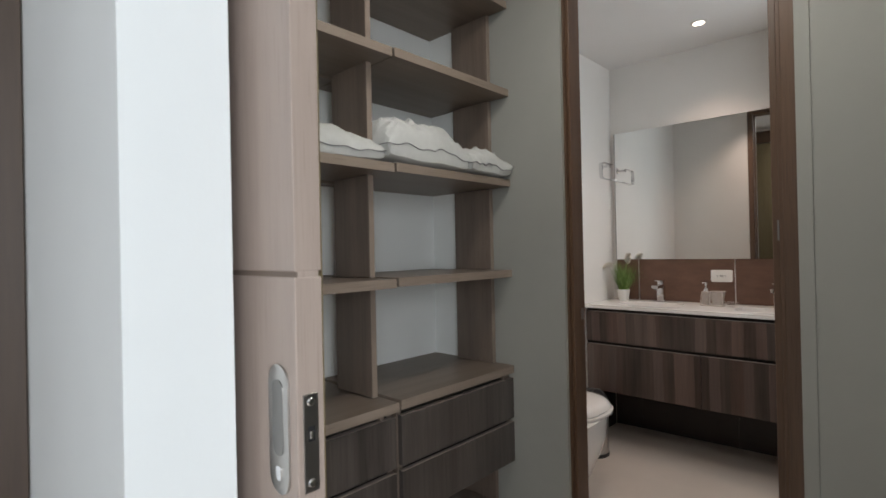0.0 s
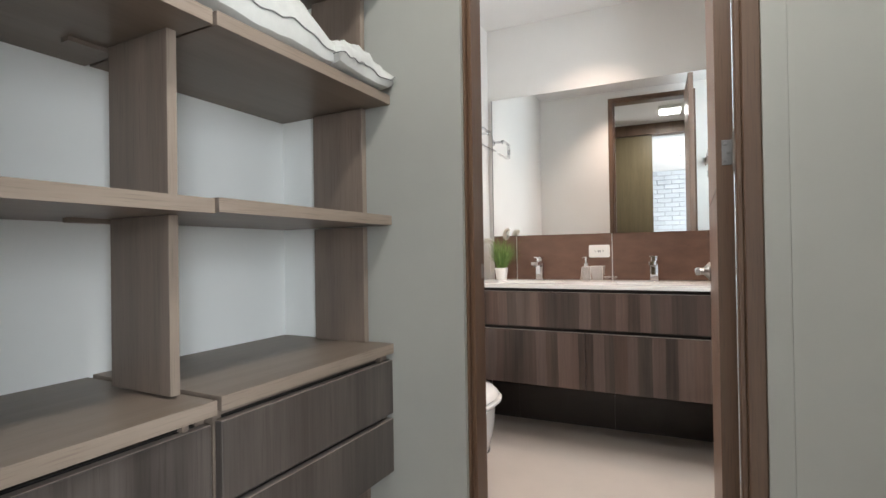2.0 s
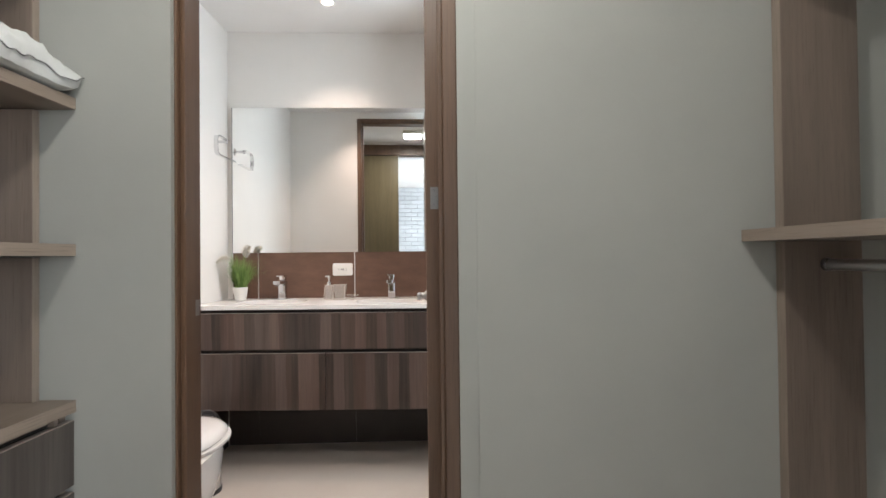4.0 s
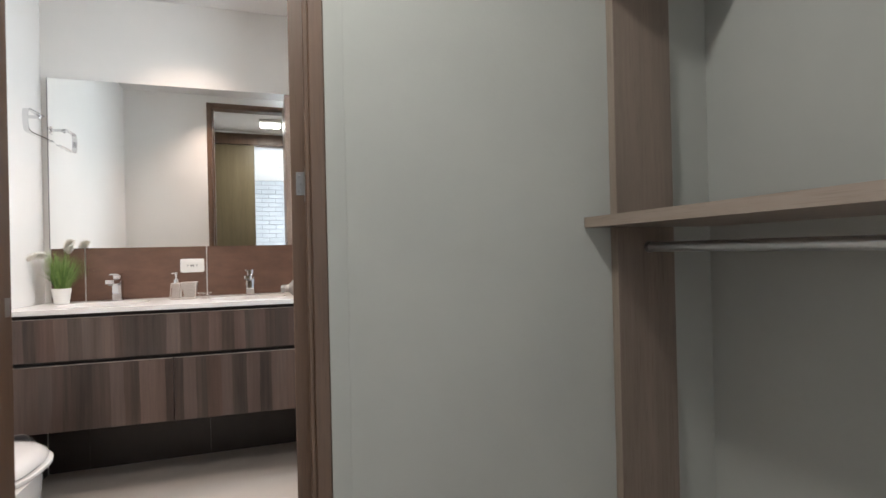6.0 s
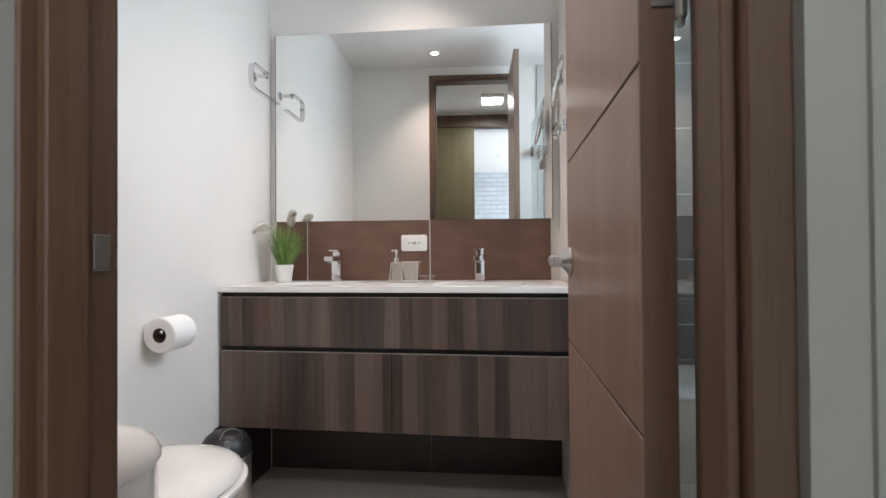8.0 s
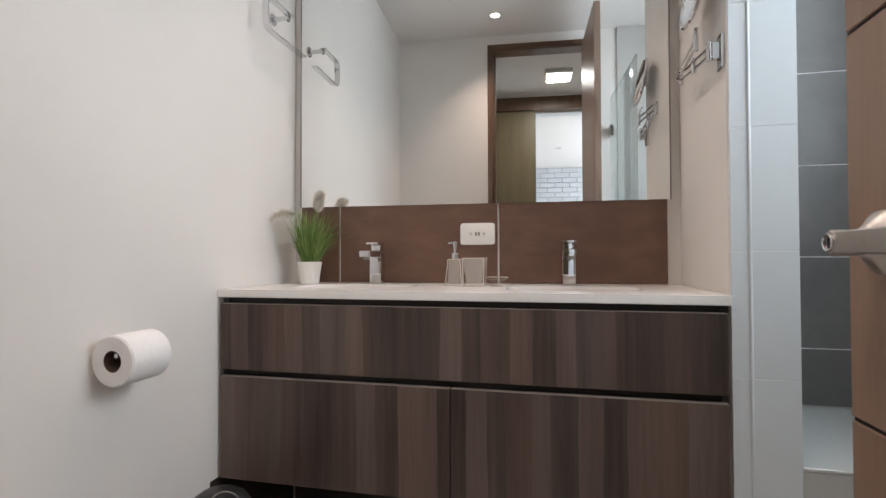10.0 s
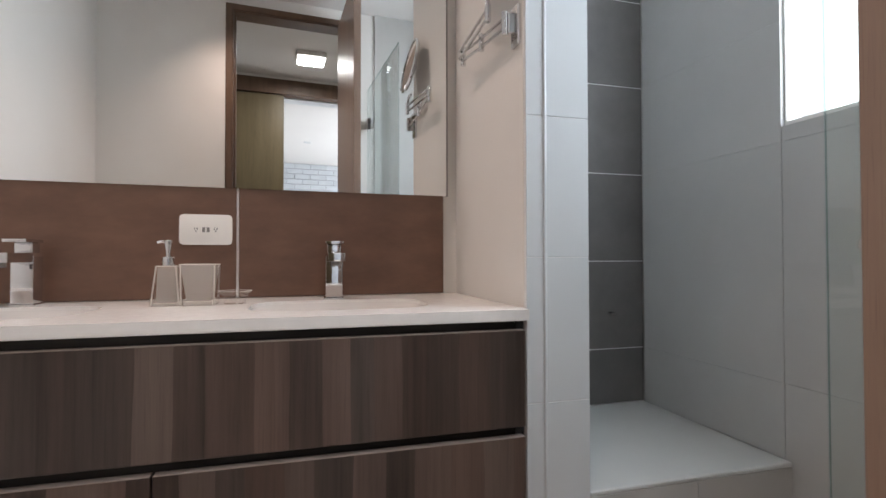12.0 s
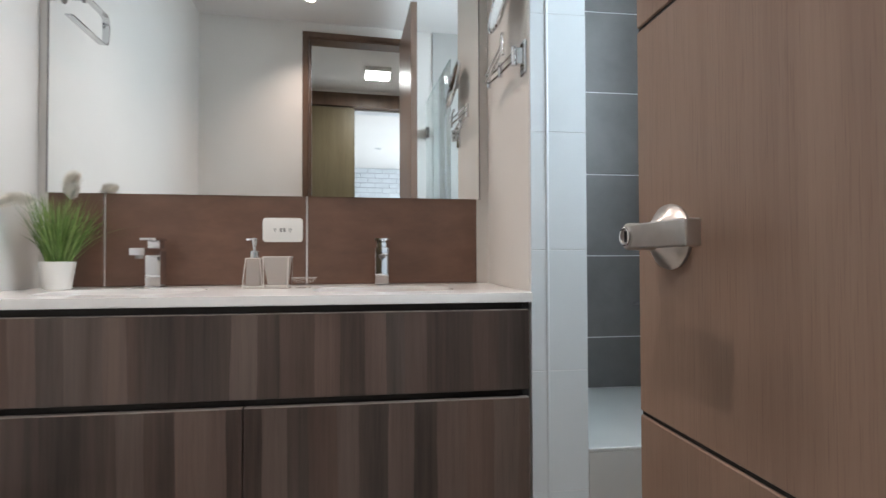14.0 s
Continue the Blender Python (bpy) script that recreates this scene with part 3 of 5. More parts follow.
for z0, z1 in ((0.008, 0.7985), (0.8025, 1.1835), (1.1875, DOOR_TOP - 0.004)):
    lpart("door_panel", leaf_box(0.0, LEN, -LT, 0, z0, z1, 0.0012), "leaf", door)
lpart("door_core", leaf_box(0.0004, LEN - 0.0004, -LT + 0.004, -0.004, 0.02, DOOR_TOP - 0.02), "leaf", door)
for z in (0.797, 1.182):
    for t0, t1 in ((-LT + 0.0025, -LT + 0.0039), (-0.0039, -0.0025)):
        lpart("groove", leaf_box(0.0006, LEN - 0.0006, t0, t1, z - 0.0005, z + 0.0065), "black", door, "dark horizontal groove")
lpart("hinge_edge", leaf_box(-0.0012, 0.0, -LT + 0.0008, -0.0008, 0.009, DOOR_TOP - 0.005), "jamb", door, "dark brown hinge edge")
for z in (0.30, 1.27, 2.10):
    hinge = lpart("hinge", join(rod((0.004, -0.006, z - 0.045), (0.004, -0.006, z + 0.045), 0.0065, 12, 0.002), rod((0.004, -0.006, z - 0.052), (0.004, -0.006, z + 0.052), 0.004, 10)), "nickel", door, "satin steel hinge", True)
    lpart("hinge_plate", box(-0.024, 0.0, -0.0030, -0.0013, z - 0.029, z + 0.029, 0.0006), "steel_dark", hinge)
    for dz in (-0.019, 0.0, 0.019):
        lpart("screw", lathe([(0, 0.0), (0.004, 0.0), (0.003, 0.0012), (0, 0.0014)], (-0.016 + (0.006 if dz == 0 else 0), -0.0030, z + dz), (0, -1, 0), 12), "steel_dark", hinge)
ax, hz = LEN - 0.058, 0.974
fx = -LT
lever = lpart("lever_handle", lathe([(0, 0), (0.0285, 0), (0.0295, 0.003), (0.0285, 0.006), (0.0195, 0.013), (0.0125, 0.020), (0.0115, 0.034), (0, 0.034)], (fx, ax, hz), (-1, 0, 0), 36), "nickel", door, "satin nickel lever with key cylinder", True)
bar = box(fx - 0.044, fx - 0.031, ax - 0.084, ax + 0.006, hz - 0.0105, hz + 0.0105, 0.003, 3)
lpart("lever_bar", join(bar, rod((fx - 0.0305, ax, hz), (fx - 0.0445, ax, hz), 0.0120, 24, 0.002)), "nickel", lever, "", True)
lpart("key_ring", lathe([(0.0066, 0), (0.0085, 0), (0.0085, 0.002), (0.0076, 0.0026), (0.0066, 0.002), (0.0066, 0)], (fx - 0.0445, ax, hz), (-1, 0, 0), 24), "chrome", lever, "", True)
lpart("keyhole", box(fx - 0.0458, fx - 0.0440, ax - 0.0013, ax + 0.0013, hz - 0.005, hz + 0.005), "blackplastic", lever)
lever2 = lpart("lever_handle", lathe([(0, 0), (0.0285, 0), (0.0295, 0.003), (0.0285, 0.006), (0.0195, 0.013), (0.0125, 0.020), (0.0115, 0.034), (0, 0.034)], (0, ax, hz), (1, 0, 0), 36), "nickel", door, "satin nickel lever", True)
lpart("lever_bar", box(0.031, 0.044, ax - 0.084, ax + 0.012, hz - 0.0105, hz + 0.0105, 0.003, 3), "nickel", lever2, "", True)
lpart("latch_plate", box(-LT + 0.007, -0.007, LEN, LEN + 0.0015, 0.90, 1.05, 0.0004), "nickel", door)
door.rotation_euler = (0, 0, radians(0.6))

# vanity
CX0, CX1, CY0, TOP_Z = LEFT_X + 0.003, 0.010, 3.013, 0.873
BASINS = (-0.985, -0.335)
counter = thing("countertop", (-0.65, 3.2, 0.851), "long white quartz vanity top with two shallow oval basins", "countertop")


def slab_with_holes():
    """A flat top with two rounded-rectangle openings, and their inner rims."""
    bm = bmesh.new()
    n = 32
    hw, hd, cy = 0.185, 0.120, 3.225
    z1, z0 = TOP_Z, 0.853
    xs = [CX0, (BASINS[0] + BASINS[1]) / 2, CX1]
    for k, bx in enumerate(BASINS):
        x0, x1, y0, y1 = xs[k], xs[k + 1], CY0, 3.497
        inner, outer = [], []
        for q in range(n):
            a = 2 * math.pi * (q + 0.5) / n
            c, s_ = math.cos(a), math.sin(a)
            e = 0.55
            inner.append((bx + hw * math.copysign(abs(c) ** e, c), cy + hd * math.copysign(abs(s_) ** e, s_)))
            t = min((x1 - bx) / c if c > 0 else (x0 - bx) / c, (y1 - cy) / s_ if s_ > 0 else (y0 - cy) / s_)
            outer.append((bx + c * t, cy + s_ * t))
        vi = [bm.verts.new((*p, z1)) for p in inner]
        vj = [bm.verts.new((p[0], p[1], z0)) for p in inner]
        vo = [bm.verts.new((*p, z1)) for p in outer]
        corners = {}
        for cx_, cy_ in ((x1, y1), (x0, y1), (x0, y0), (x1, y0)):
            corners[(cx_, cy_)] = bm.verts.new((cx_, cy_, z1))
        for q in range(n):
            r = (q + 1) % n
            pa, pb = outer[q], outer[r]
            on = [c_ for c_ in corners if (abs(pa[0] - c_[0]) < 1e-6 or abs(pa[1] - c_[1]) < 1e-6) and (abs(pb[0] - c_[0]) < 1e-6 or abs(pb[1] - c_[1]) < 1e-6)]
            same = abs(pa[0] - pb[0]) < 1e-6 or abs(pa[1] - pb[1]) < 1e-6
            if same or not on:
                bm.faces.new((vi[q], vo[q], vo[r], vi[r]))
            else:
                bm.faces.new((vi[q], vo[q], corners[on[0]], vo[r], vi[r]))
            bm.faces.new((vi[q], vi[r], vj[r], vj[q]))
    bmesh.ops.remove_doubles(bm, verts=bm.verts, dist=1e-5)
    return bm


part("top_surface", slab_with_holes(), "counter", counter)
part("front_edge", box(CX0, CX1, CY0 - 0.0015, CY0, 0.853, TOP_Z, 0), "counter", counter)
part("underside_front", box(CX0, CX1, CY0, CY0 + 0.03, 0.851, 0.8530), "counter", counter)
for bx in BASINS:
    bm = bmesh.new()
    rings = []
    n = 32
    for scale, z in ((1.0, 0.866), (0.97, 0.835), (0.90, 0.80), (0.72, 0.775), (0.35, 0.765), (0.08, 0.762)):
        ring = []
        for q in range(n):
            a = 2 * math.pi * (q + 0.5) / n
            c, s_ = math.cos(a), math.sin(a)
            ring.append(bm.verts.new((bx + 0.184 * scale * math.copysign(abs(c) ** 0.55, c), 3.225 + 0.119 * scale * math.copysign(abs(s_) ** 0.55, s_), z)))
        rings.append(ring)
    for a, b in zip(rings, rings[1:]):
        for q in range(n):
            bm.faces.new((a[q], a[(q + 1) % n], b[(q + 1) % n], b[q]))
    bm.faces.new(rings[-1])
    basin = part("basin", bm, "ceramic", counter, "white ceramic basin", True)
    part("drain", lathe([(0, 0.003), (0.018, 0.003), (0.022, 0.0)], (bx, 3.225, 0.763), n=20), "chrome", basin, "", True)

vanity = thing("vanity_cabinet", (-0.65, 3.2, 0.335), "wall-hung vanity with striped dark walnut drawer fronts", "vanity")
part("body", join(box(CX0 + 0.002, CX0 + 0.018, CY0 + 0.022, BACK_Y - 0.002, 0.338, 0.851), box(CX1 - 0.018, CX1 - 0.002, CY0 + 0.022, BACK_Y - 0.002, 0.338, 0.851),
                  box(CX0 + 0.018, CX1 - 0.018, CY0 + 0.022, BACK_Y - 0.002, 0.338, 0.354), box(CX0 + 0.018, CX1 - 0.018, CY0 + 0.028, CY0 + 0.040, 0.354, 0.76)), "black", vanity, "dark vanity carcass with recessed grip gaps")
part("rail", box(CX0 + 0.018, CX1 - 0.018, CY0 + 0.026, CY0 + 0.040, 0.76, 0.850), "black", vanity)
for nm, x0, x1, z0, z1 in (("drawer_front", CX0 + 0.006, CX1 - 0.008, 0.646, 0.832), ("door_front", CX0 + 0.006, -0.6460, 0.337, 0.626), ("door_front", -0.6430, CX1 - 0.008, 0.337, 0.626)):
    fr = part(nm, box(x0, x1, CY0 + 0.002, CY0 + 0.021, z0, z1, 0.0012), "vanity", vanity)
    part("edge_band", box(x0 + 0.001, x1 - 0.001, CY0 + 0.0015, CY0 + 0.020, z1, z1 + 0.0012), "edgegrey", fr)
    if x1 > -0.1:
        part("edge_band", box(x1, x1 + 0.0010, CY0 + 0.0015, CY0 + 0.020, z0 + 0.001, z1), "edgegrey", fr)

# brown splashback tiles with pale joints
on_back_wall(structure("splash_backing", box(-1.292, -0.030, BACK_Y - 0.010, BACK_Y - 0.001, TOP_Z + 0.001, 1.155), "jointwhite", "pale joint bed behind the splashback", "splashback"))
splash = thing("splashback", (-0.65, BACK_Y - 0.012, 0.871), "brown stoneware splashback tiles with pale joints", "splashback", kind="structure")
for x0, x1 in ((-1.291, -1.1465), (-1.1405, -0.574), (-0.568, -0.031)):
    part("tile", box(x0, x1, BACK_Y - 0.017, BACK_Y - 0.009, TOP_Z + 0.002, 1.153, 0.0015), "splash", splash)
on_back_wall(splash)

# near-black tile sheets paint in the shade behind and below the vanity
low = thing("under_vanity_shaded_tiling", (-0.65, BACK_Y, 0), "wall tiles coloured near-black for the shade behind and below the vanity", "tiling", kind="structure")
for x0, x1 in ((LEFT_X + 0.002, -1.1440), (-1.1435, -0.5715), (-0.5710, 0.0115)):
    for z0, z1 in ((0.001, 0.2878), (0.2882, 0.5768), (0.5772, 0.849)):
        part("tile", box(x0, x1, BACK_Y - 0.0015, BACK_Y - 0.0002, z0, z1), "undershade", low)
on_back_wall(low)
# the same painted shade on the side wall under the vanity
side_shade = thing("shaded_side_tiling", (LEFT_X, 3.24, 0), "side wall tiles coloured near-black for the shade beside the pedal bin", "tiling", kind="structure")
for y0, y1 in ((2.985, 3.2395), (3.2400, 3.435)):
    part("tile", box(LEFT_X + 0.0002, LEFT_X + 0.0018, y0, y1, 0.001, 0.3365), "undershade", side_shade)

# mirror
mir = thing("wall_mirror", (-0.024, 3.4475, 1.147), "large frameless rectangular mirror above the brown tile splashback", "mirror")
part("silvered_glass", box(-1.290, -0.024, 3.4435, 3.4475, 1.147, 2.016), "mirror", mir)
part("backing", box(-1.287, -0.028, 3.4477, 3.4530, 1.149, 2.013), "mirroredge", mir, "dark backing board")
part("edge_strip", box(-1.2945, -1.2905, 3.4425, 3.458, 1.147, 2.016), "steel_dark", mir, "thin dark grey side strip")
part("edge_strip", box(-0.0235, -0.0195, 3.4425, 3.458, 1.147, 2.016), "steel_dark", mir, "thin dark grey side strip")
on_back_wall(mir)

# outlet
out = thing("wall_socket", (-0.642, 3.447, 1.010), "white double wall socket plate with usb ports", "socket")


def plate(cx, cz, hw, hh, r, y0, y1, bev):
    b = rounded_slab(cx, cz, hw, hh, r, 0, y1 - y0, 5, bev)
    bmesh.ops.transform(b, matrix=Matrix(((1, 0, 0, 0), (0, 0, -1, y1), (0, 1, 0, 0), (0, 0, 0, 1))), verts=b.verts)
    return b


SY = BACK_Y - 0.017
part("plate", plate(-0.642, 1.043, 0.059, 0.037, 0.010, SY - 0.007, SY, 0.0025), "plastic", out, "", True)
part("insert", plate(-0.642, 1.043, 0.032, 0.013, 0.002, SY - 0.0085, SY - 0.006, 0.0005), "plastic", out)
for sx in (-0.664, -0.620):
    part("socket_face", plate(sx, 1.043, 0.0065, 0.010, 0.001, SY - 0.0095, SY - 0.008, 0.0004), "plastic", out)
    for dx, dz in ((-0.0028, 0.002), (0.0028, 0.002), (0, -0.004)):
        part("slot", plate(sx + dx, 1.043 + dz, 0.0011, 0.0022, 0.0005, SY - 0.0098, SY - 0.0090, 0), "blackplastic", out)
for sx in (-0.647, -0.637):
    part("usb_port", plate(sx, 1.0425, 0.0032, 0.0058, 0.0006, SY - 0.0095, SY - 0.008, 0), "steel_dark", out)
on_back_wall(out)

# faucets


def faucet(bx, turn):
    f = thing("faucet", (bx, 3.388, 0.873), "square chrome basin mixer tap with flat lever", "faucet", "basin taps")
    by = 3.388
    part("base", box(bx - 0.0235, bx + 0.0235, by - 0.024, by + 0.024, 0.873, 0.877, 0.001), "chrome", f)
    part("body", box(bx - 0.0205, bx + 0.0205, by - 0.021, by + 0.021, 0.877, 0.978, 0.003, 2), "chrome", f, "", True)
    sp = part("spout", box(bx - 0.0195, bx + 0.0195, by - 0.115, by - 0.018, 0.965, 0.985, 0.003, 2), "chrome", f, "", True)
    part("aerator", rod((bx, by - 0.10, 0.956), (bx, by - 0.10, 0.966), 0.010, 16), "steel_dark", sp, "", True)
    part("cartridge", box(bx - 0.0165, bx + 0.0165, by - 0.016, by + 0.016, 0.985, 1.007, 0.003, 2), "chrome", f, "", True)
    lv = part("lever", join(box(bx - 0.021, bx + 0.021, by - 0.052, by + 0.020, 1.007, 1.014, 0.002, 2), box(bx - 0.009, bx + 0.009, by - 0.0535, by - 0.048, 1.0085, 1.0125, 0.001)), "chrome", f, "flat chrome lever", True)
    f.rotation_euler = (0, 0, radians(turn))
    return f


faucet(BASINS[0] + 0.005, 0)
faucet(BASINS[1] - 0.005, 0)

# clear acrylic bathroom set


def tapered(x0, x1, y0, y1, z0, z1, inset_top):
    b = box(x0, x1, y0, y1, z0, z1)
    cx, cy = (x0 + x1) / 2, (y0 + y1) / 2
    for v in b.verts:
        if v.co.z > (z0 + z1) / 2:
            v.co.x += inset_top * (1 if v.co.x < cx else -1)
            v.co.y += inset_top * (1 if v.co.y < cy else -1)
    return b


OY = 3.305
dis = thing("soap_dispenser", (-0.6900, OY, 0.873), "clear acrylic soap dispenser with a chrome pump", "soap dispenser")
part("bottle", tapered(-0.7185, -0.6615, OY - 0.028, OY + 0.028, 0.8735, 0.958, 0.008), "acrylic", dis, "clear tapered bottle")
part("inner", tapered(-0.7085, -0.6715, OY - 0.020, OY + 0.020, 0.8805, 0.953, 0.0025), "frost", dis, "frosted inner flask")
part("collar", lathe([(0, 0), (0.0125, 0), (0.0125, 0.016), (0.0105, 0.0185), (0, 0.0185)], (-0.6900, OY, 0.958), n=24), "chrome", dis, "", True)
pump = part("pump", lathe([(0, 0), (0.0045, 0), (0.0050, 0.012), (0.0075, 0.024), (0.0078, 0.033), (0.005, 0.036), (0, 0.036)], (-0.6900, OY, 0.9765), n=20), "chrome", dis, "", True)
part("nozzle", tube(smooth_path([(-0.6920, OY, 1.007), (-0.7020, OY - 0.003, 1.009), (-0.7105, OY - 0.006, 1.0065)], 4), 0.0030, 10), "chrome", pump, "", True)
for nm, x, y in (("corner", -0.7165, OY - 0.026), ("corner", -0.6635, OY - 0.026)):
    sx = 0.008 if x < -0.70 else -0.008
    part("corner_edge", tube([(x, y, 0.8745), (x + sx, y + 0.008, 0.957)], 0.0016, 6), "frostedge", dis)
part("thick_base", box(-0.7140, -0.6660, OY - 0.024, OY + 0.024, 0.874, 0.8795, 0.001), "frostedge", dis)
part("shoulder", box(-0.7095, -0.6705, OY - 0.0195, OY + 0.0195, 0.9545, 0.9575, 0.001), "frostedge", dis)
cup = thing("tumbler", (-0.6260, OY - 0.004, 0.873), "frosted clear acrylic toothbrush tumbler", "tumbler")
part("outer_wall", tapered(-0.6590, -0.5930, OY - 0.037, OY + 0.029, 0.8735, 0.9605, -0.0015), "acrylic", cup, "clear square outer wall")
part("inner_cup", tapered(-0.6490, -0.6030, OY - 0.026, OY + 0.018, 0.883, 0.96, -0.010), "frost", cup, "frosted inner cup")
for x, sx in ((-0.6575, -0.0015), (-0.5945, 0.0015)):
    part("corner_edge", tube([(x, OY - 0.0355, 0.8745), (x + sx, OY - 0.037, 0.96)], 0.0017, 6), "frostedge", cup)
part("thick_base", box(-0.6540, -0.5980, OY - 0.032, OY + 0.024, 0.8742, 0.882, 0.001), "frostedge", cup)
rim = [(-0.6600, OY - 0.038, 0.96), (-0.5920, OY - 0.038, 0.96), (-0.5920, OY + 0.030, 0.96), (-0.6600, OY + 0.030, 0.96)]
part("rim", tube(rim, 0.0012, 6, closed=True), "frostedge", cup)
dish = thing("soap_dish", (-0.5570, OY, 0.873), "small clear acrylic soap dish on a round foot", "soap dish")
part("foot", lathe([(0, 0), (0.022, 0), (0.022, 0.012), (0.019, 0.013), (0, 0.013)], (-0.5570, OY, 0.8735), n=28), "acrylic", dish, "", True)
part("bowl", lathe([(0, 0.013), (0.020, 0.013), (0.034, 0.027), (0.0345, 0.0275), (0.033, 0.0282), (0.019, 0.016), (0, 0.016)], (-0.5570, OY, 0.8735), n=32), "acrylic", dish, "shallow flared bowl", True)
part("rim", lathe([(0.0325, 0.0), (0.0350, 0.0), (0.0350, 0.0012), (0.0325, 0.0012), (0.0325, 0.0)], (-0.5570, OY, 0.901), n=32), "frostedge", dish, "", True)

# plant
plant = thing("potted_grass", (-1.212, 3.345, 0.873), "artificial tufted grass with cream plumes in a white pot", "plant")
pot = part("pot", lathe([(0, 0), (0.029, 0), (0.0315, 0.002), (0.041, 0.072), (0.0415, 0.075), (0.039, 0.076), (0.037, 0.072), (0.034, 0.064), (0, 0.064)], (-1.212, 3.345, 0.873), n=36), "plastic", plant, "small white tapered pot", True)
rng = random.Random(5)


def blade(bm, base, lean, height, droop, width, ang):
    pts = []
    for k in range(7):
        t = k / 6
        out_ = lean * t + droop * t ** 3
        pts.append((Vector((base[0] + math.cos(ang) * out_, base[1] + math.sin(ang) * out_, base[2] + height * (t - (droop * 3.0) * t ** 3))), width * (1 - t) ** 0.6))
    side = Vector((-math.sin(ang), math.cos(ang), 0))
    tw = rng.uniform(-0.8, 0.8)
    side = side * math.cos(tw) + Vector((math.cos(ang), math.sin(ang), 0)) * math.sin(tw)
    prev = None
    for p, w in pts:
        a, c, b = bm.verts.new(p - side * w), bm.verts.new(p + Vector((math.cos(ang), math.sin(ang), 0)) * w * 0.5), bm.verts.new(p + side * w)
        if prev:
            bm.faces.new((prev[0], prev[1], c, a))
            bm.faces.new((prev[1], prev[2], b, c))
        prev = (a, c, b)


for nm, count, matn in (("leaves", 190, "grass"), ("pale_leaves", 130, "grasspale")):
    bm = bmesh.new()
    for k in range(count):
        ang = rng.uniform(0, 2 * math.pi)
        r0 = rng.uniform(0, 0.026)
        h = rng.uniform(0.10, 0.215)
        ln = rng.uniform(0.005, 0.098)
        dr = rng.choice((0.0, 0.0, 0.02, 0.05, 0.10)) * rng.uniform(0.5, 1)
        if math.cos(ang) < 0:
            ln, dr = ln * 0.7, dr * 0.5
        blade(bm, (-1.212 + r0 * math.cos(ang), 3.345 + r0 * math.sin(ang), 0.935), ln, h, dr, rng.uniform(0.0013, 0.0027), ang)
    part(nm, bm, matn, plant, "thin arching grass blades")


def plume(a, b, c, r):
    stem = part("plume_stem", tube(smooth_path([(-1.212, 3.345, 0.938), a, b], 5), 0.0009, 5), "grasspale", plant)
    bm = bmesh.new()
    pts = smooth_path([b, ((b[0] + c[0]) / 2, (b[1] + c[1]) / 2, (b[2] + c[2]) / 2 + 0.012), c], 12)
    for k, p in enumerate(pts):
        t = k / (len(pts) - 1)
        for q in range(70):
            d = Vector((rng.gauss(0, 1), rng.gauss(0, 1), rng.gauss(0, 0.9))).normalized() * r * (0.45 + 0.55 * math.sin(math.pi * min(1, t * 0.9 + 0.15))) * rng.uniform(0.5, 1.0)
            d += (Vector(c) - Vector(b)).normalized() * r * 0.7
            s_ = d.orthogonal().normalized() * 0.0013
            e = p + d
            bm.faces.new([bm.verts.new(v) for v in (p - s_, p + s_, e + Vector((0, 0, -0.002)))])
    part("plume", bm, "plume", plant, "fluffy cream seed plume")


plume((-1.228, 3.335, 1.06), (-1.252, 3.325, 1.115), (-1.306, 3.285, 1.100), 0.028)
plume((-1.200, 3.350, 1.08), (-1.192, 3.350, 1.130), (-1.165, 3.330, 1.168), 0.030)
plume((-1.195, 3.340, 1.06), (-1.180, 3.338, 1.12), (-1.170, 3.335, 1.135), 0.022)

# towel ring
ring = thing("towel_ring", (LEFT_X, 3.19, 1.685), "flat chrome open towel ring on the white wall", "towel ring")
RX = LEFT_X + 0.066
path = [(RX, 3.300, 1.786), (RX, 3.21, 1.788), (RX, 3.160, 1.786), (RX, 3.147, 1.770), (RX, 3.145, 1.735), (RX, 3.152, 1.698), (RX, 3.175, 1.684), (RX, 3.27, 1.683), (RX, 3.385, 1.683)]
bm = bmesh.new()
prev = None
pp = smooth_path(path, 5)
for k, p in enumerate(pp):
    d = (pp[min(k + 1, len(pp) - 1)] - pp[max(k - 1, 0)]).normalized()
    nrm = Vector((1, 0, 0)).cross(d).normalized()
    q = [bm.verts.new(p + Vector((sx * 0.011, 0, 0)) + nrm * sn * 0.0022) for sx, sn in ((-1, -1), (1, -1), (1, 1), (-1, 1))]
    if prev:
        for e in range(4):
            bm.faces.new((prev[e], prev[(e + 1) % 4], q[(e + 1) % 4], q[e]))
    else:
        bm.faces.new(q[::-1])
    prev = q
bm.faces.new(prev)
part("strap", bm, "chrome", ring, "bent flat chrome strap", True)
part("post", rod((LEFT_X, 3.288, 1.780), (RX, 3.288, 1.780), 0.008, 18, 0.001), "chrome", ring, "", True)
part("wall_plate", rod((LEFT_X, 3.288, 1.780), (LEFT_X + 0.006, 3.288, 1.780), 0.021, 24, 0.001), "chrome", ring, "", True)
part("screw", rod((RX - 0.004, 3.288, 1.768), (RX - 0.004, 3.288, 1.782), 0.005, 12), "steel_dark", ring)

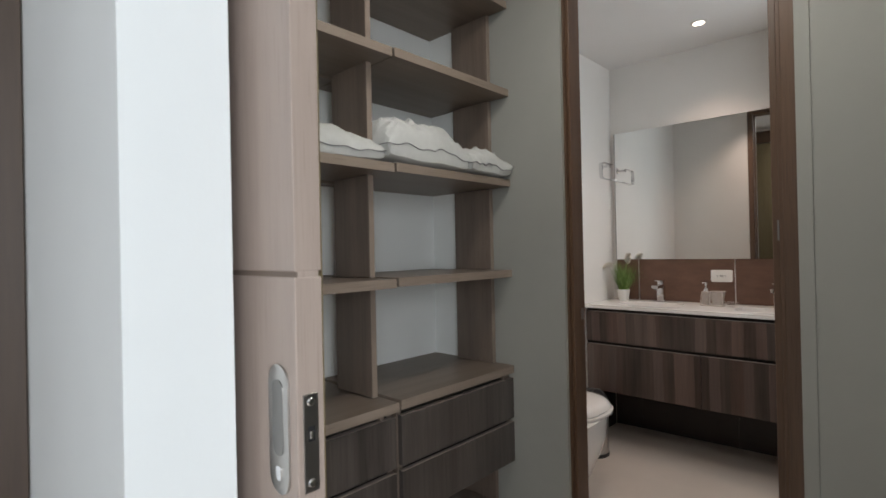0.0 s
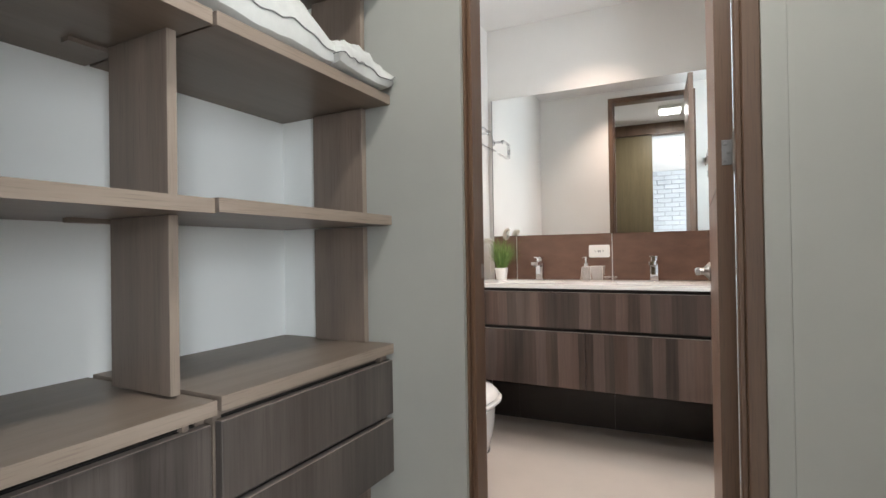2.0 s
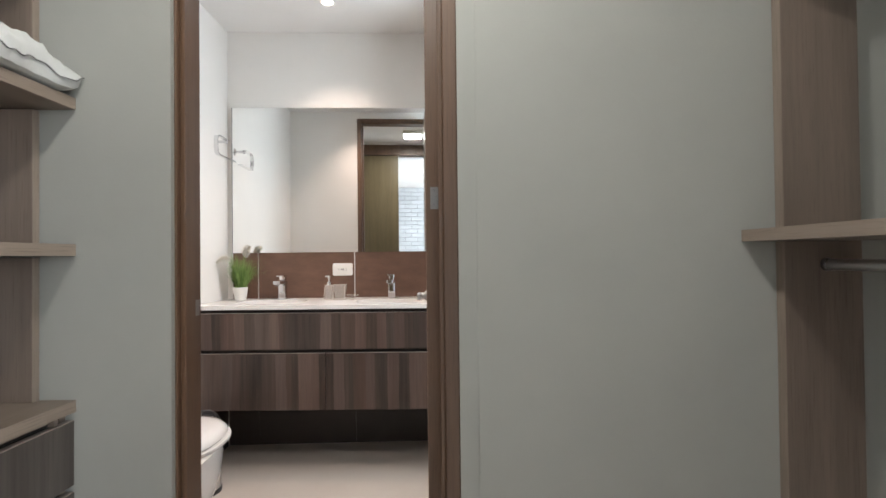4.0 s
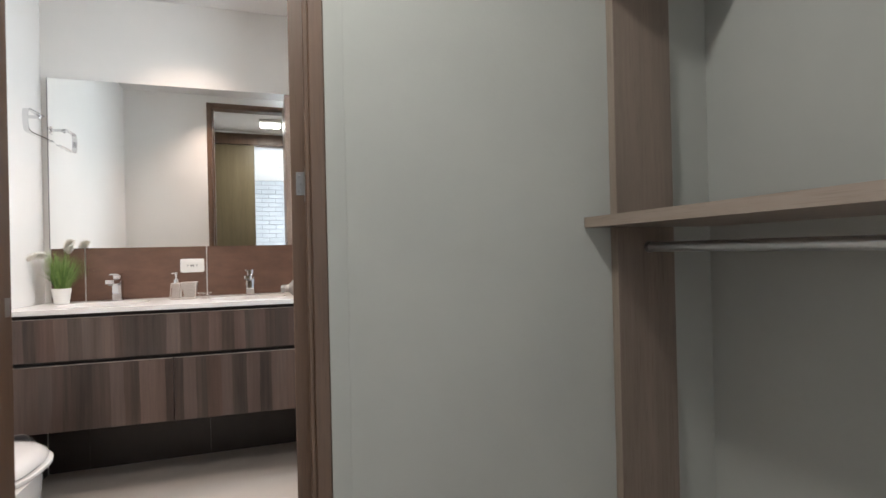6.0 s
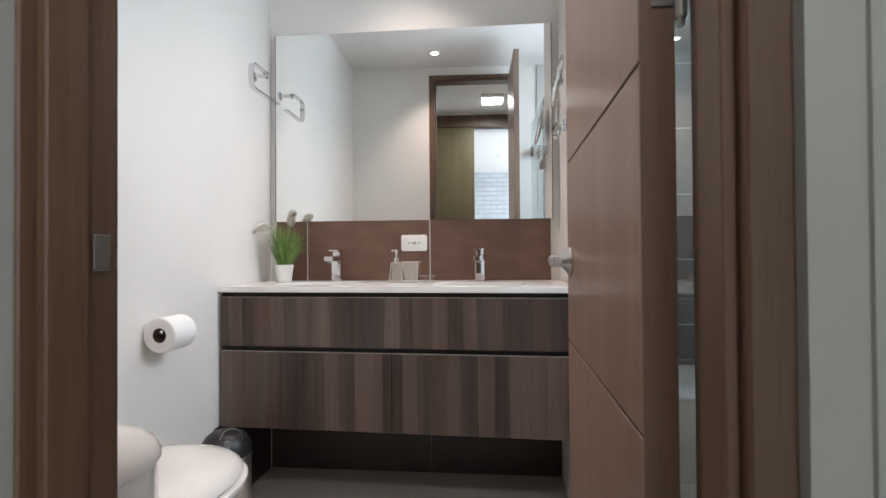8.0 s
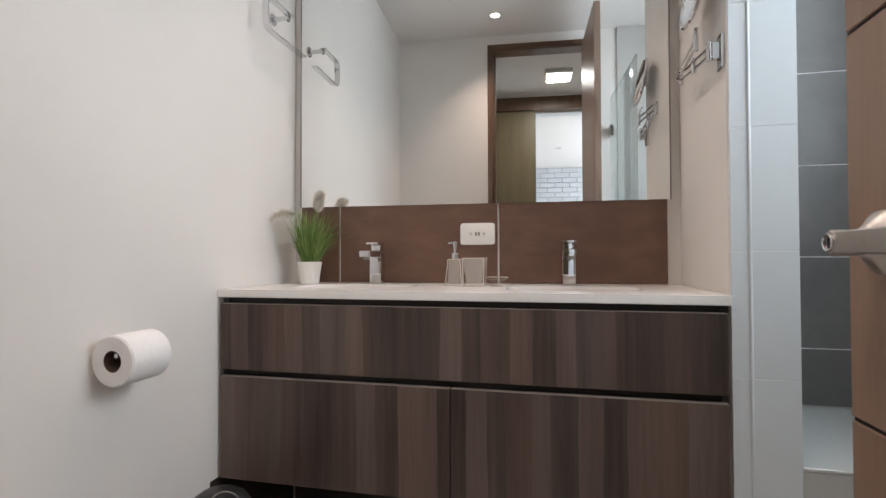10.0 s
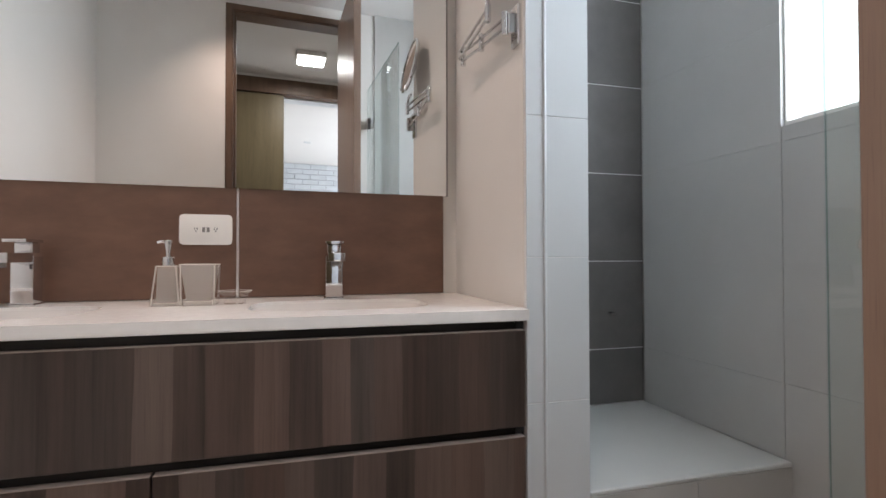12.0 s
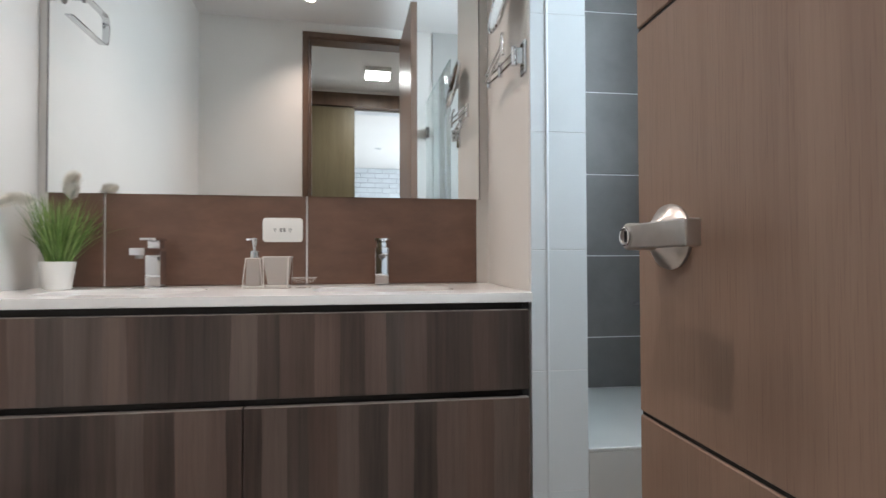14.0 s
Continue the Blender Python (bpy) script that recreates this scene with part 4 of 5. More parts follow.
# shaving mirror on a folding arm
mg = thing("shaving_mirror", (0.012, 3.065, 1.44), "round chrome magnifying mirror on a folding wall arm", "mirror")
part("wall_plate", box(0.004, 0.0118, 3.047, 3.083, 1.408, 1.492, 0.002), "chrome", mg)
part("bracket", box(-0.012, 0.005, 3.056, 3.074, 1.432, 1.474, 0.002), "chrome", mg)
PB, P1, P2, P3 = Vector((-0.017, 3.065, 1.454)), Vector((-0.018, 3.200, 1.470)), Vector((-0.022, 3.322, 1.485)), Vector((-0.034, 3.116, 1.497))
for p, h in ((PB, 0.024), (P1, 0.020), (P2, 0.024), (P3, 0.020)):
    part("pivot", rod(p - Vector((0, 0, h)), p + Vector((0, 0, h)), 0.0065, 16, 0.001), "chrome", mg, "", True)
for dz in (-0.010, 0.010):
    o = Vector((0, 0, dz))
    part("arm", tube([PB + o, P1 + o, P2 + o], 0.0035, 10), "chrome", mg, "", True)
    part("arm", tube([P2 + o + Vector((-0.010, 0, 0.002)), P3 + o], 0.0035, 10), "chrome", mg, "", True)
MC = Vector((-0.030, 3.135, 1.640))
part("stem", tube(smooth_path([P3, P3 + Vector((0.002, 0.006, 0.035)), MC + Vector((0.004, 0, -0.098))], 5), 0.0045, 10), "chrome", mg, "", True)
mn = Vector((-0.975, -0.035, 0.20)).normalized()
head = part("housing", lathe([(0, -0.010), (0.060, -0.010), (0.088, -0.006), (0.0945, 0.0), (0.0945, 0.004), (0.090, 0.0075), (0.0865, 0.0065), (0.0865, 0.003), (0, 0.003)], MC, mn, 48), "chrome", mg, "round chrome housing", True)
part("mirror_glass", lathe([(0, 0.0042), (0.0862, 0.0042), (0.0862, 0.0034), (0, 0.0034)], MC, mn, 48), "mirror", head)
part("rear_knob", lathe([(0, -0.022), (0.010, -0.022), (0.012, -0.018), (0.012, -0.010)], MC, mn, 20), "chrome", head, "", True)

# toilet paper
tp = thing("toilet_paper", (-1.262, 2.68, 0.70), "white toilet paper roll on a chrome wall holder", "toilet paper")
TX, TZ = -1.266, 0.750
part("roll", lathe([(0.0225, 0.0), (0.050, 0.0), (0.0535, 0.003), (0.0535, 0.101), (0.050, 0.104), (0.0225, 0.104), (0.0225, 0.0)], (TX, 2.612, TZ), (0, 1, 0), 44), "paper", tp, "", True)
part("tube", lathe([(0.0212, 0.001), (0.0227, 0.001), (0.0227, 0.103), (0.0212, 0.103), (0.0212, 0.001)], (TX, 2.612, TZ), (0, 1, 0), 32), "card", tp, "brown cardboard core", True)
part("holder_bar", tube(smooth_path([(TX, 2.622, TZ + 0.010), (TX, 2.719, TZ + 0.010), (TX - 0.012, 2.732, TZ + 0.010), (LEFT_X, 2.734, TZ + 0.010)], 5), 0.005, 10), "chrome", tp, "", True)
part("wall_rose", rod((LEFT_X, 2.734, TZ + 0.010), (LEFT_X + 0.008, 2.734, TZ + 0.010), 0.020, 22, 0.001), "chrome", tp, "", True)

# toilet, tank against the closet wall, bowl towards the vanity
TCX, TY0 = -1.045, W1B + 0.006
toilet = thing("toilet", (TCX, 2.1, 0), "white one-piece ceramic toilet with closed lid and low tank", "toilet")


def egg(z, y0, y1, hw, n=44, side=0.85, tip=0.97):
    """An oval blunt at the tank end (y0), round at the tip (y1)."""
    out_ = []
    cy, ry = (y0 + y1) / 2, (y1 - y0) / 2
    for q in range(n):
        a = 2 * math.pi * q / n
        c, s_ = math.cos(a), math.sin(a)
        out_.append((TCX - hw * math.copysign(abs(s_) ** side, s_), cy + ry * math.copysign(abs(c) ** (0.62 if c < 0 else tip), c), z))
    return out_


def loft(rings, cap0=True, cap1=True):
    bm = bmesh.new()
    vs = [[bm.verts.new(p) for p in r] for r in rings]
    for a, b in zip(vs, vs[1:]):
        for q in range(len(a)):
            r = (q + 1) % len(a)
            bm.faces.new((a[q], a[r], b[r], b[q]))
    if cap0:
        bm.faces.new(vs[0][::-1])
    if cap1:
        bm.faces.new(vs[-1])
    return bm


YT = 2.515
part("bowl", loft([egg(0, TY0 + 0.02, YT - 0.17, 0.118), egg(0.03, TY0 + 0.02, YT - 0.175, 0.114), egg(0.10, TY0 + 0.02, YT - 0.150, 0.124), egg(0.18, TY0 + 0.02, YT - 0.095, 0.152), egg(0.26, TY0 + 0.02, YT - 0.040, 0.180),
                  egg(0.33, TY0 + 0.02, YT - 0.012, 0.194), egg(0.405, TY0 + 0.02, YT - 0.004, 0.198), egg(0.432, TY0 + 0.02, YT - 0.008, 0.195)]), "ceramic", toilet, "", True)
part("seat", loft([egg(0.434, 2.100, YT - 0.008, 0.194), egg(0.438, 2.100, YT - 0.004, 0.198), egg(0.447, 2.100, YT - 0.004, 0.198), egg(0.450, 2.100, YT - 0.008, 0.194)]), "ceramic", toilet, "", True)
part("lid", loft([egg(0.452, 2.090, YT - 0.012, 0.183), egg(0.457, 2.090, YT - 0.007, 0.187), egg(0.469, 2.090, YT - 0.013, 0.183), egg(0.483, 2.095, YT - 0.034, 0.168), egg(0.492, 2.115, YT - 0.07, 0.138), egg(0.4975, 2.150, YT - 0.12, 0.096), egg(0.499, 2.200, YT - 0.17, 0.05)]), "ceramic", toilet, "closed domed toilet lid", True)
part("tank", loft([egg(0.36, TY0, 2.130, 0.195, 44, 0.5, 0.55), egg(0.46, TY0, 2.125, 0.202, 44, 0.5, 0.55), egg(0.56, TY0, 2.115, 0.210, 44, 0.5, 0.55), egg(0.618, TY0, 2.107, 0.214, 44, 0.5, 0.55), egg(0.622, TY0, 2.103, 0.212, 44, 0.5, 0.55)]), "ceramic", toilet, "", True)
tl = part("tank_lid", loft([egg(0.6235, TY0, 2.105, 0.214, 44, 0.5, 0.55), egg(0.627, TY0, 2.113, 0.219, 44, 0.5, 0.55), egg(0.640, TY0, 2.114, 0.220, 44, 0.5, 0.55), egg(0.662, TY0, 2.103, 0.213, 44, 0.5, 0.55), egg(0.680, TY0 + 0.004, 2.080, 0.198, 44, 0.5, 0.55),
                           egg(0.692, TY0 + 0.012, 2.050, 0.172, 44, 0.5, 0.55), egg(0.698, TY0 + 0.03, 2.015, 0.125, 44, 0.5, 0.55), egg(0.700, TY0 + 0.05, 1.985, 0.06, 44, 0.5, 0.55)]), "ceramic", toilet, "domed tank lid", True)
part("flush_button", lathe([(0, 0), (0.022, 0), (0.022, 0.004), (0.019, 0.006), (0, 0.006)], (TCX, 1.86, 0.699), n=24), "chrome", tl, "", True)

# pedal bin
bin_ = thing("pedal_bin", (-1.202, 2.862, 0), "small steel pedal bin with a black domed lid", "waste bin")
BX, BY = -1.202, 2.862
part("body", lathe([(0, 0.012), (0.080, 0.012), (0.082, 0.016), (0.084, 0.288), (0.086, 0.296), (0.082, 0.300), (0.078, 0.298), (0, 0.298)], (BX, BY, 0), n=44), "nickel", bin_, "brushed steel body", True)
part("base", lathe([(0, 0), (0.086, 0), (0.087, 0.006), (0.086, 0.018), (0.0815, 0.020), (0, 0.020)], (BX, BY, 0), n=44), "blackplastic", bin_, "", True)
lid = part("lid", lathe([(0.085, 0.300), (0.0865, 0.308), (0.082, 0.335), (0.066, 0.362), (0.042, 0.378), (0, 0.384)], (BX, BY, 0), n=44), "blackplastic", bin_, "black domed lid", True)
part("handle_strip", box(BX + 0.040, BX + 0.058, BY - 0.080, BY - 0.066, 0.296, 0.372, 0.002), "rubber", lid)
part("wire_handle", tube(smooth_path([(BX + 0.02, BY - 0.07, 0.372), (BX + 0.03, BY - 0.055, 0.398), (BX + 0.055, BY - 0.04, 0.402), (BX + 0.075, BY - 0.03, 0.385), (BX + 0.08, BY - 0.03, 0.360)], 6), 0.0022, 8), "steel_dark", bin_, "", True)
part("pedal", box(BX - 0.02, BX + 0.02, BY - 0.118, BY - 0.080, 0.008, 0.020, 0.004, 2), "blackplastic", bin_, "", True)

# downlights
for ly in (2.05, 3.10):
    dl = thing("downlight", (-0.64, ly, CEIL - 0.006), "small round recessed ceiling downlight, switched on", "downlight", "bathroom downlights")
    part("trim_ring", lathe([(0.028, 0.006), (0.043, 0.006), (0.043, 0.002), (0.040, 0.0), (0.031, 0.0), (0.028, 0.006)], (-0.64, ly, CEIL - 0.0065), n=32), "plastic", dl, "", True)
    part("lens", lathe([(0, 0), (0.0275, 0), (0.0275, 0.002), (0, 0.002)], (-0.64, ly, CEIL - 0.004), n=28), "bulbglow", dl, "glowing frosted lens")

# ---- shower ----
structure("bench_core", box(0.150, SHOWER_X - 0.001, 3.040, 3.556, 0, 0.484), "joint", "solid core of the shower bench", "bench")
bench = thing("shower_bench", (0.42, 3.3, 0), "built-in shower bench with pale grey tiled front and top", "bench", kind="structure")
part("tile", box(0.154, SHOWER_X - 0.001, 3.0302, 3.556, 0.484, 0.4935, 0.002), "benchtop", bench)
for x0, x1 in ((0.154, 0.4195), (0.4215, SHOWER_X - 0.001)):
    for z0, z1 in ((0.001, 0.2355), (0.2375, 0.483)):
        part("tile", box(x0, x1, 3.0310, 3.0395, z0, z1, 0.001), "greytile", bench)
structure("bench_bed", box(0.1535, SHOWER_X - 0.001, 3.0325, 3.0399, 0, 0.4838), "jointgrey", "pale joints of the bench front", "joint bed")
structure("partition_bed", box(0.0132, 0.1525, 3.0318, 3.0399, 0, CEIL), "jointwhite", "white joints of the partition tiles", "joint bed")
structure("shower_end_bed", box(0.1556, SHOWER_X - 0.002, 3.5580, 3.5649, 0.494, CEIL), "jointwhite", "pale joints of the charcoal tiles", "joint bed")
# partition end and shower face, glossy white tiles
col = thing("partition_tiling", (0.08, 3.035, 0), "glossy white tiles on the end of the shower partition", "tiling", kind="structure")
ZS = (0.0, 0.108, 0.396, 0.684, 0.974, 1.259, 1.547, 1.835, 2.123, 2.411, CEIL)
for z0, z1 in zip(ZS, ZS[1:]):
    part("tile", box(0.0135, 0.051, 3.0305, 3.0398, z0 + 0.0008, z1 - 0.0008, 0.0005), "whitetile", col)
    part("tile", box(0.0565, 0.1530, 3.0300, 3.0398, z0 + 0.0008, z1 - 0.0008, 0.0005), "whitetile", col)
    part("tile", box(0.1455, 0.1535, 3.0405, 3.5560, max(z0, 0.494) + 0.001, max(z1, 0.498) - 0.001, 0.001), "whitetile", col)
part("corner_bead", rod((0.0538, 3.0315, 0.0), (0.0538, 3.0315, CEIL), 0.0042, 12), "whitetile", col, "glossy white vertical trim bead", True)
# charcoal end wall
dark = thing("shower_end_tiling", (0.42, 3.56, 0.49), "charcoal stone-look tiles with pale joints above the bench", "tiling", kind="structure")
ZD = (0.494, 0.673, 0.961, 1.250, 1.544, 1.834, 2.124, 2.414, CEIL)
for z0, z1 in zip(ZD, ZD[1:]):
    part("tile", box(0.1555, SHOWER_X - 0.002, 3.5565, 3.5648, z0 + 0.0016, z1 - 0.0016, 0.0006), "darktile", dark)
part("hook", join(rod((0.56, 3.545, 0.790), (0.56, 3.5565, 0.790), 0.004, 10), box(0.548, 0.572, 3.541, 3.546, 0.787, 0.793, 0.001)), "steel_dark", dark, "small dark metal hook")
# pale grey side wall
side = thing("shower_side_tiling", (SHOWER_X, 2.6, 0), "pale grey tiles on the shower window wall", "tiling", kind="structure")
for z0, z1 in zip(ZD, ZD[1:]):
    part("tile", box(SHOWER_X, SHOWER_X + 0.0078, WY1 + 0.0003, 3.556, z0 + 0.0003, z1 - 0.0003, 0.0002), "greytile", side)
ZN = (0.0, 0.097, 0.385, 0.673, 0.961, 1.250, 1.544, 1.834, 2.124, 2.414, CEIL)
for z0, z1 in zip(ZN, ZN[1:]):
    for y0, y1 in ((WY0 + 0.0, 2.625), (2.625, WY1)):
        a, b = z0, z1
        if b > WZ0 and a < WZ1:
            if a < WZ0:
                b = WZ0
            elif b > WZ1:
                a = WZ1
            else:
                continue
        part("tile", box(SHOWER_X + 0.001, SHOWER_X + 0.0078, y0 + 0.0005, y1 - 0.0005, a + 0.0003, b - 0.0003, 0.0002), "greytile", side)
    part("tile", box(SHOWER_X + 0.001, SHOWER_X + 0.0078, W1B + 0.022, WY0 - 0.0008, z0 + 0.0003, z1 - 0.0003, 0.0002), "greytile", side)
# window
win = thing("window_1", (SHOWER_X + 0.08, 2.62, WZ0), "frosted aluminium shower window, bright with daylight", "window", kind="structure")
for b in (box(SHOWER_X + 0.010, SHOWER_X + 0.040, WY0, WY1, WZ0, WZ0 + 0.012, 0.002), box(SHOWER_X + 0.010, SHOWER_X + 0.040, WY0, WY1, WZ1 - 0.035, WZ1, 0.002),
          box(SHOWER_X + 0.010, SHOWER_X + 0.040, WY0, WY0 + 0.035, WZ0 + 0.035, WZ1 - 0.035, 0.002), box(SHOWER_X + 0.010, SHOWER_X + 0.040, WY1 - 0.006, WY1, WZ0 + 0.012, WZ1 - 0.035, 0.002)):
    part("window_frame", b, "plastic", win)
pane = part("pane", box(SHOWER_X + 0.022, SHOWER_X + 0.026, WY0 + 0.036, WY1 - 0.007, WZ0 + 0.013, WZ1 - 0.036), "winpane", win)
pane.visible_shadow = False
# glass screen
scr = thing("shower_screen", (0.10, 2.15, 0), "clear glass shower door with a small chrome knob", "shower screen")
gp = part("glass_panel", box(0.0955, 0.1005, W1B + 0.02, 2.505, 0.012, 2.0), "glass", scr)
gp.visible_shadow = False
part("glass_edge", box(0.0990, 0.1004, 2.5052, 2.5062, 0.012, 2.0), "edgeglass", scr, "green polished glass edge")
part("glass_edge", box(0.0956, 0.1004, W1B + 0.02, 2.505, 2.0002, 2.0012), "edgeglass", scr, "green polished glass edge")
part("knob", join(rod((0.078, 2.455, 0.985), (0.0953, 2.455, 0.985), 0.0085, 20, 0.002), rod((0.1007, 2.455, 0.985), (0.120, 2.455, 0.985), 0.0085, 20, 0.002)), "nickel", scr, "", True)
for z in (0.35, 1.75):
    part("hinge", box(0.086, 0.110, W1B + 0.02, W1B + 0.075, z, z + 0.07, 0.002), "chrome", scr)
part("rail", box(0.093, 0.103, W1B + 0.02, 3.03, 0.0, 0.011), "alu", scr)

# ---- closet ----
SHX0, SHX1 = -1.30, -0.890
for z in (1.128, 1.468, 1.808, 2.14):
    for y0, y1, dz in ((0.440, 1.0405, -0.003), (1.0500, 1.617, 0.0)):
        sh = solid("closet_shelf", box(SHX0, SHX1 - 0.0012, y0, y1, z + dz, z + dz + 0.027, 0.0008), "shelf", "taupe laminate shelf board of the open closet", "shelf", "closet shelves")
        part("edge_band", box(SHX1 - 0.0012, SHX1, y0, y1, z + dz + 0.0003, z + dz + 0.0267), "edge", sh, "paler wood edge band")
        part("support_rail", box(-1.185, -1.160, (y0 - 0.004 if y0 > 1 else y1 - 0.10), (y0 + 0.10 if y0 > 1 else y1 + 0.004), z + dz - 0.009, z + dz), "shelfx", sh)
for y, zz in ((1.0070, 0.795), (1.5930, 0.0)):
    levels = [0.795, 1.128, 1.468, 1.808, 2.14, CEIL]
    up = thing("closet_upright", (-1.06, y, zz), "taupe laminate upright carrying the closet shelves", "upright", "closet uprights")
    if zz == 0:
        part("panel", box(-1.152, -0.971, y, y + 0.0190, 0.0, 0.768, 0.0008), "shelfv", up)
    for a, b in zip(levels, levels[1:]):
        a2 = a + (0.0 if a == 0.795 else 0.0275)
        part("panel", box(-1.152, -0.9722, y, y + 0.0190, a2 + 0.0005, b - 0.0035, 0.0008), "shelfv", up)
        part("edge_band", box(-0.9722, -0.971, y + 0.0003, y + 0.0187, a2 + 0.0005, b - 0.0035), "edgev", up, "paler wood edge band")
structure("closet_end_panel", box(-1.2995, -1.153, W1A - 0.0025, W1A - 0.0003, 0.0, CEIL), "white", "white painted end of the shelving recess", "wall")
# drawer units
for y0, y1, dz, fx in ((0.440, 1.0405, -0.004, -0.905), (1.050, 1.617, 0.0, -0.893)):
    du = thing("drawer_unit", (-1.09, (y0 + y1) / 2, 0.43), "taupe closet chest with two smoked oak drawers", "drawer unit", "closet drawer units")
    top = part("top_board", box(SHX0, SHX1 - 0.0012, y0, y1, 0.768 + dz, 0.795 + dz, 0.0008), "shelf", du)
    part("edge_band", box(SHX1 - 0.0012, SHX1, y0, y1, 0.7683 + dz, 0.7947 + dz), "edge", top, "paler wood edge band")
    part("carcass", join(box(SHX0, fx - 0.022, y0, y0 + 0.018, 0.428 + dz, 0.767 + dz), box(SHX0, fx - 0.022, y1 - 0.018, y1, 0.428 + dz, 0.767 + dz), box(SHX0, fx - 0.03, y0 + 0.018, y1 - 0.018, 0.428 + dz, 0.446 + dz), box(fx - 0.05, fx - 0.034, y0 + 0.018, y1 - 0.018, 0.75 + dz, 0.767 + dz)), "shelfx", du)
    part("spacer", box(fx - 0.022, fx - 0.008, y1 - 0.052, y1 - 0.040, 0.7495 + dz, 0.767 + dz), "shelfx", du)
    part("shadow_rail", box(fx - 0.034, fx - 0.024, y0 + 0.018, y1 - 0.018, 0.446 + dz, 0.75 + dz), "black", du, "dark recessed grip gap")
    for z0, z1 in ((0.437, 0.584), (0.600, 0.748)):
        dr_ = part("drawer_front", box(fx - 0.019, fx, y0 + 0.002, y1 - 0.001, z0 + dz, z1 + dz, 0.0012), "drawer", du)
        part("edge_band", box(fx - 0.018, fx - 0.0008, y0 + 0.003, y1 - 0.002, z1 + dz, z1 + dz + 0.001), "edgegrey", dr_)
solid("closet_base_board", box(SHX0, -0.93, 0.440, 1.587, 0.245, 0.272, 0.001), "shelf", "taupe laminate low board under the drawers", "shelf")
solid("closet_plinth", box(SHX0, -0.96, 0.440, 1.587, 0, 0.244), "shelf", "taupe laminate plinth below the low board", "plinth")
# hanging side
for z, y0 in ((1.145, 0.40), (1.808, 1.47)):
    sh = solid("hanging_shelf", box(0.6572, 1.06, y0, 1.618, z, z + 0.027, 0.0008), "shelf", "taupe laminate shelf above the hanging rail", "shelf", "hanging closet shelves")
    part("edge_band", box(0.656, 0.6572, y0, 1.618, z + 0.0003, z + 0.0267), "edge", sh, "paler wood edge band")
up = thing("hanging_upright", (0.82, 1.60, 0), "taupe laminate upright of the hanging closet", "upright")
for a, b in ((0, 1.1445), (1.1725, 1.8075), (1.8355, CEIL)):
    part("panel", box(0.7365, 0.912, 1.590, 1.618, a, b, 0.0008), "shelfv", up)
    part("edge_band", box(0.735, 0.7363, 1.5903, 1.6177, a, b), "edgev", up)
rail = thing("hanging_rail", (0.83, 1.0, 1.08), "grey metal hanging rail below the closet shelf", "clothes rail")
part("rail_tube", rod((0.83, 0.42, 1.091), (0.83, 1.586, 1.091), 0.0125, 20), "alu", rail, "", True)
part("end_socket", rod((0.83, 1.577, 1.091), (0.83, 1.5895, 1.091), 0.0150, 20, 0.001), "steel_dark", rail, "", True)

# folded bedding on the shelf


def cushion(name, x0, x1, y0, y1, z0, h, seed, label, sag=0.0):
    nu, nv = 44, 36
    bm = bmesh.new()
    grid = {}
    for s_ in (1, -1):
        for a in range(nu + 1):
            for b in range(nv + 1):
                u, v = 2 * a / nu - 1, 2 * b / nv - 1
                edge = max(0.0, (1 - abs(u) ** 3.2)) ** 0.5 * max(0.0, (1 - abs(v) ** 3.2)) ** 0.5
                pinch = 1 - 0.05 * (1 - abs(v)) * abs(u) ** 4 - 0.02 * math.sin(5 * v + seed) * abs(u)
                pinch2 = 1 - 0.06 * (1 - abs(u)) * abs(v) ** 4
                x = (x0 + x1) / 2 + u * pinch * (x1 - x0) / 2
                y = (y0 + y1) / 2 + v * pinch2 * (y1 - y0) / 2
                w = noise.noise((u * 2.2 + seed, v * 2.2, seed * 1.7)) * 0.22 + abs(noise.noise((u * 6 + seed, v * 5, seed))) * 0.42 * (0.45 + 0.55 * (1 - edge)) + abs(noise.noise((u * 13, v * 9 + seed, seed))) * 0.24
                top = h * (0.30 + 0.70 * edge * (0.92 + w))
                mid = h * 0.30 + 0.020 * noise.noise((v * 1.9 + seed, 0.3, seed)) + 0.010 * noise.noise((v * 5 + seed, 1.3, u))
                z = z0 + (mid + (top - h * 0.30) * (1 if edge > 0 else 0)) if s_ > 0 else z0 + max(0.0, mid * (1 - edge ** 0.35 * 1.0))
                if edge <= 1e-6:
                    z = z0 + mid
                grid[s_, a, b] = bm.verts.new((x, y, z)) if (s_ > 0 or edge > 1e-6) else grid[1, a, b]
    for s_ in (1, -1):
        for a in range(nu):
            for b in range(nv):
                q = [grid[s_, a, b], grid[s_, a + 1, b], grid[s_, a + 1, b + 1], grid[s_, a, b + 1]]
                q = list(dict.fromkeys(q if s_ > 0 else q[::-1]))
                if len(q) > 2:
                    try:
                        bm.faces.new(q)
                    except ValueError:
                        pass
    seam = [grid[1, nu, b].co.copy() + Vector((0.0015, 0, 0.002)) for b in range(nv + 1)]
    seam2 = [grid[1, a, nv].co.copy() + Vector((0, 0.001, 0.002)) for a in range(nu + 1)]
    seam3 = [grid[1, a, 0].co.copy() + Vector((0, -0.001, 0.002)) for a in range(nu + 1)]
    ob = thing(name, ((x0 + x1) / 2, (y0 + y1) / 2, z0), label, "pillow", "bedding on the closet shelf")
    cov = part("cover", bm, "linen", ob, "", True)
    for sm in (seam, seam2, seam3):
        part("piping", tube(sm, 0.0015, 6), "piping", cov, "dark grey piping")
    return ob


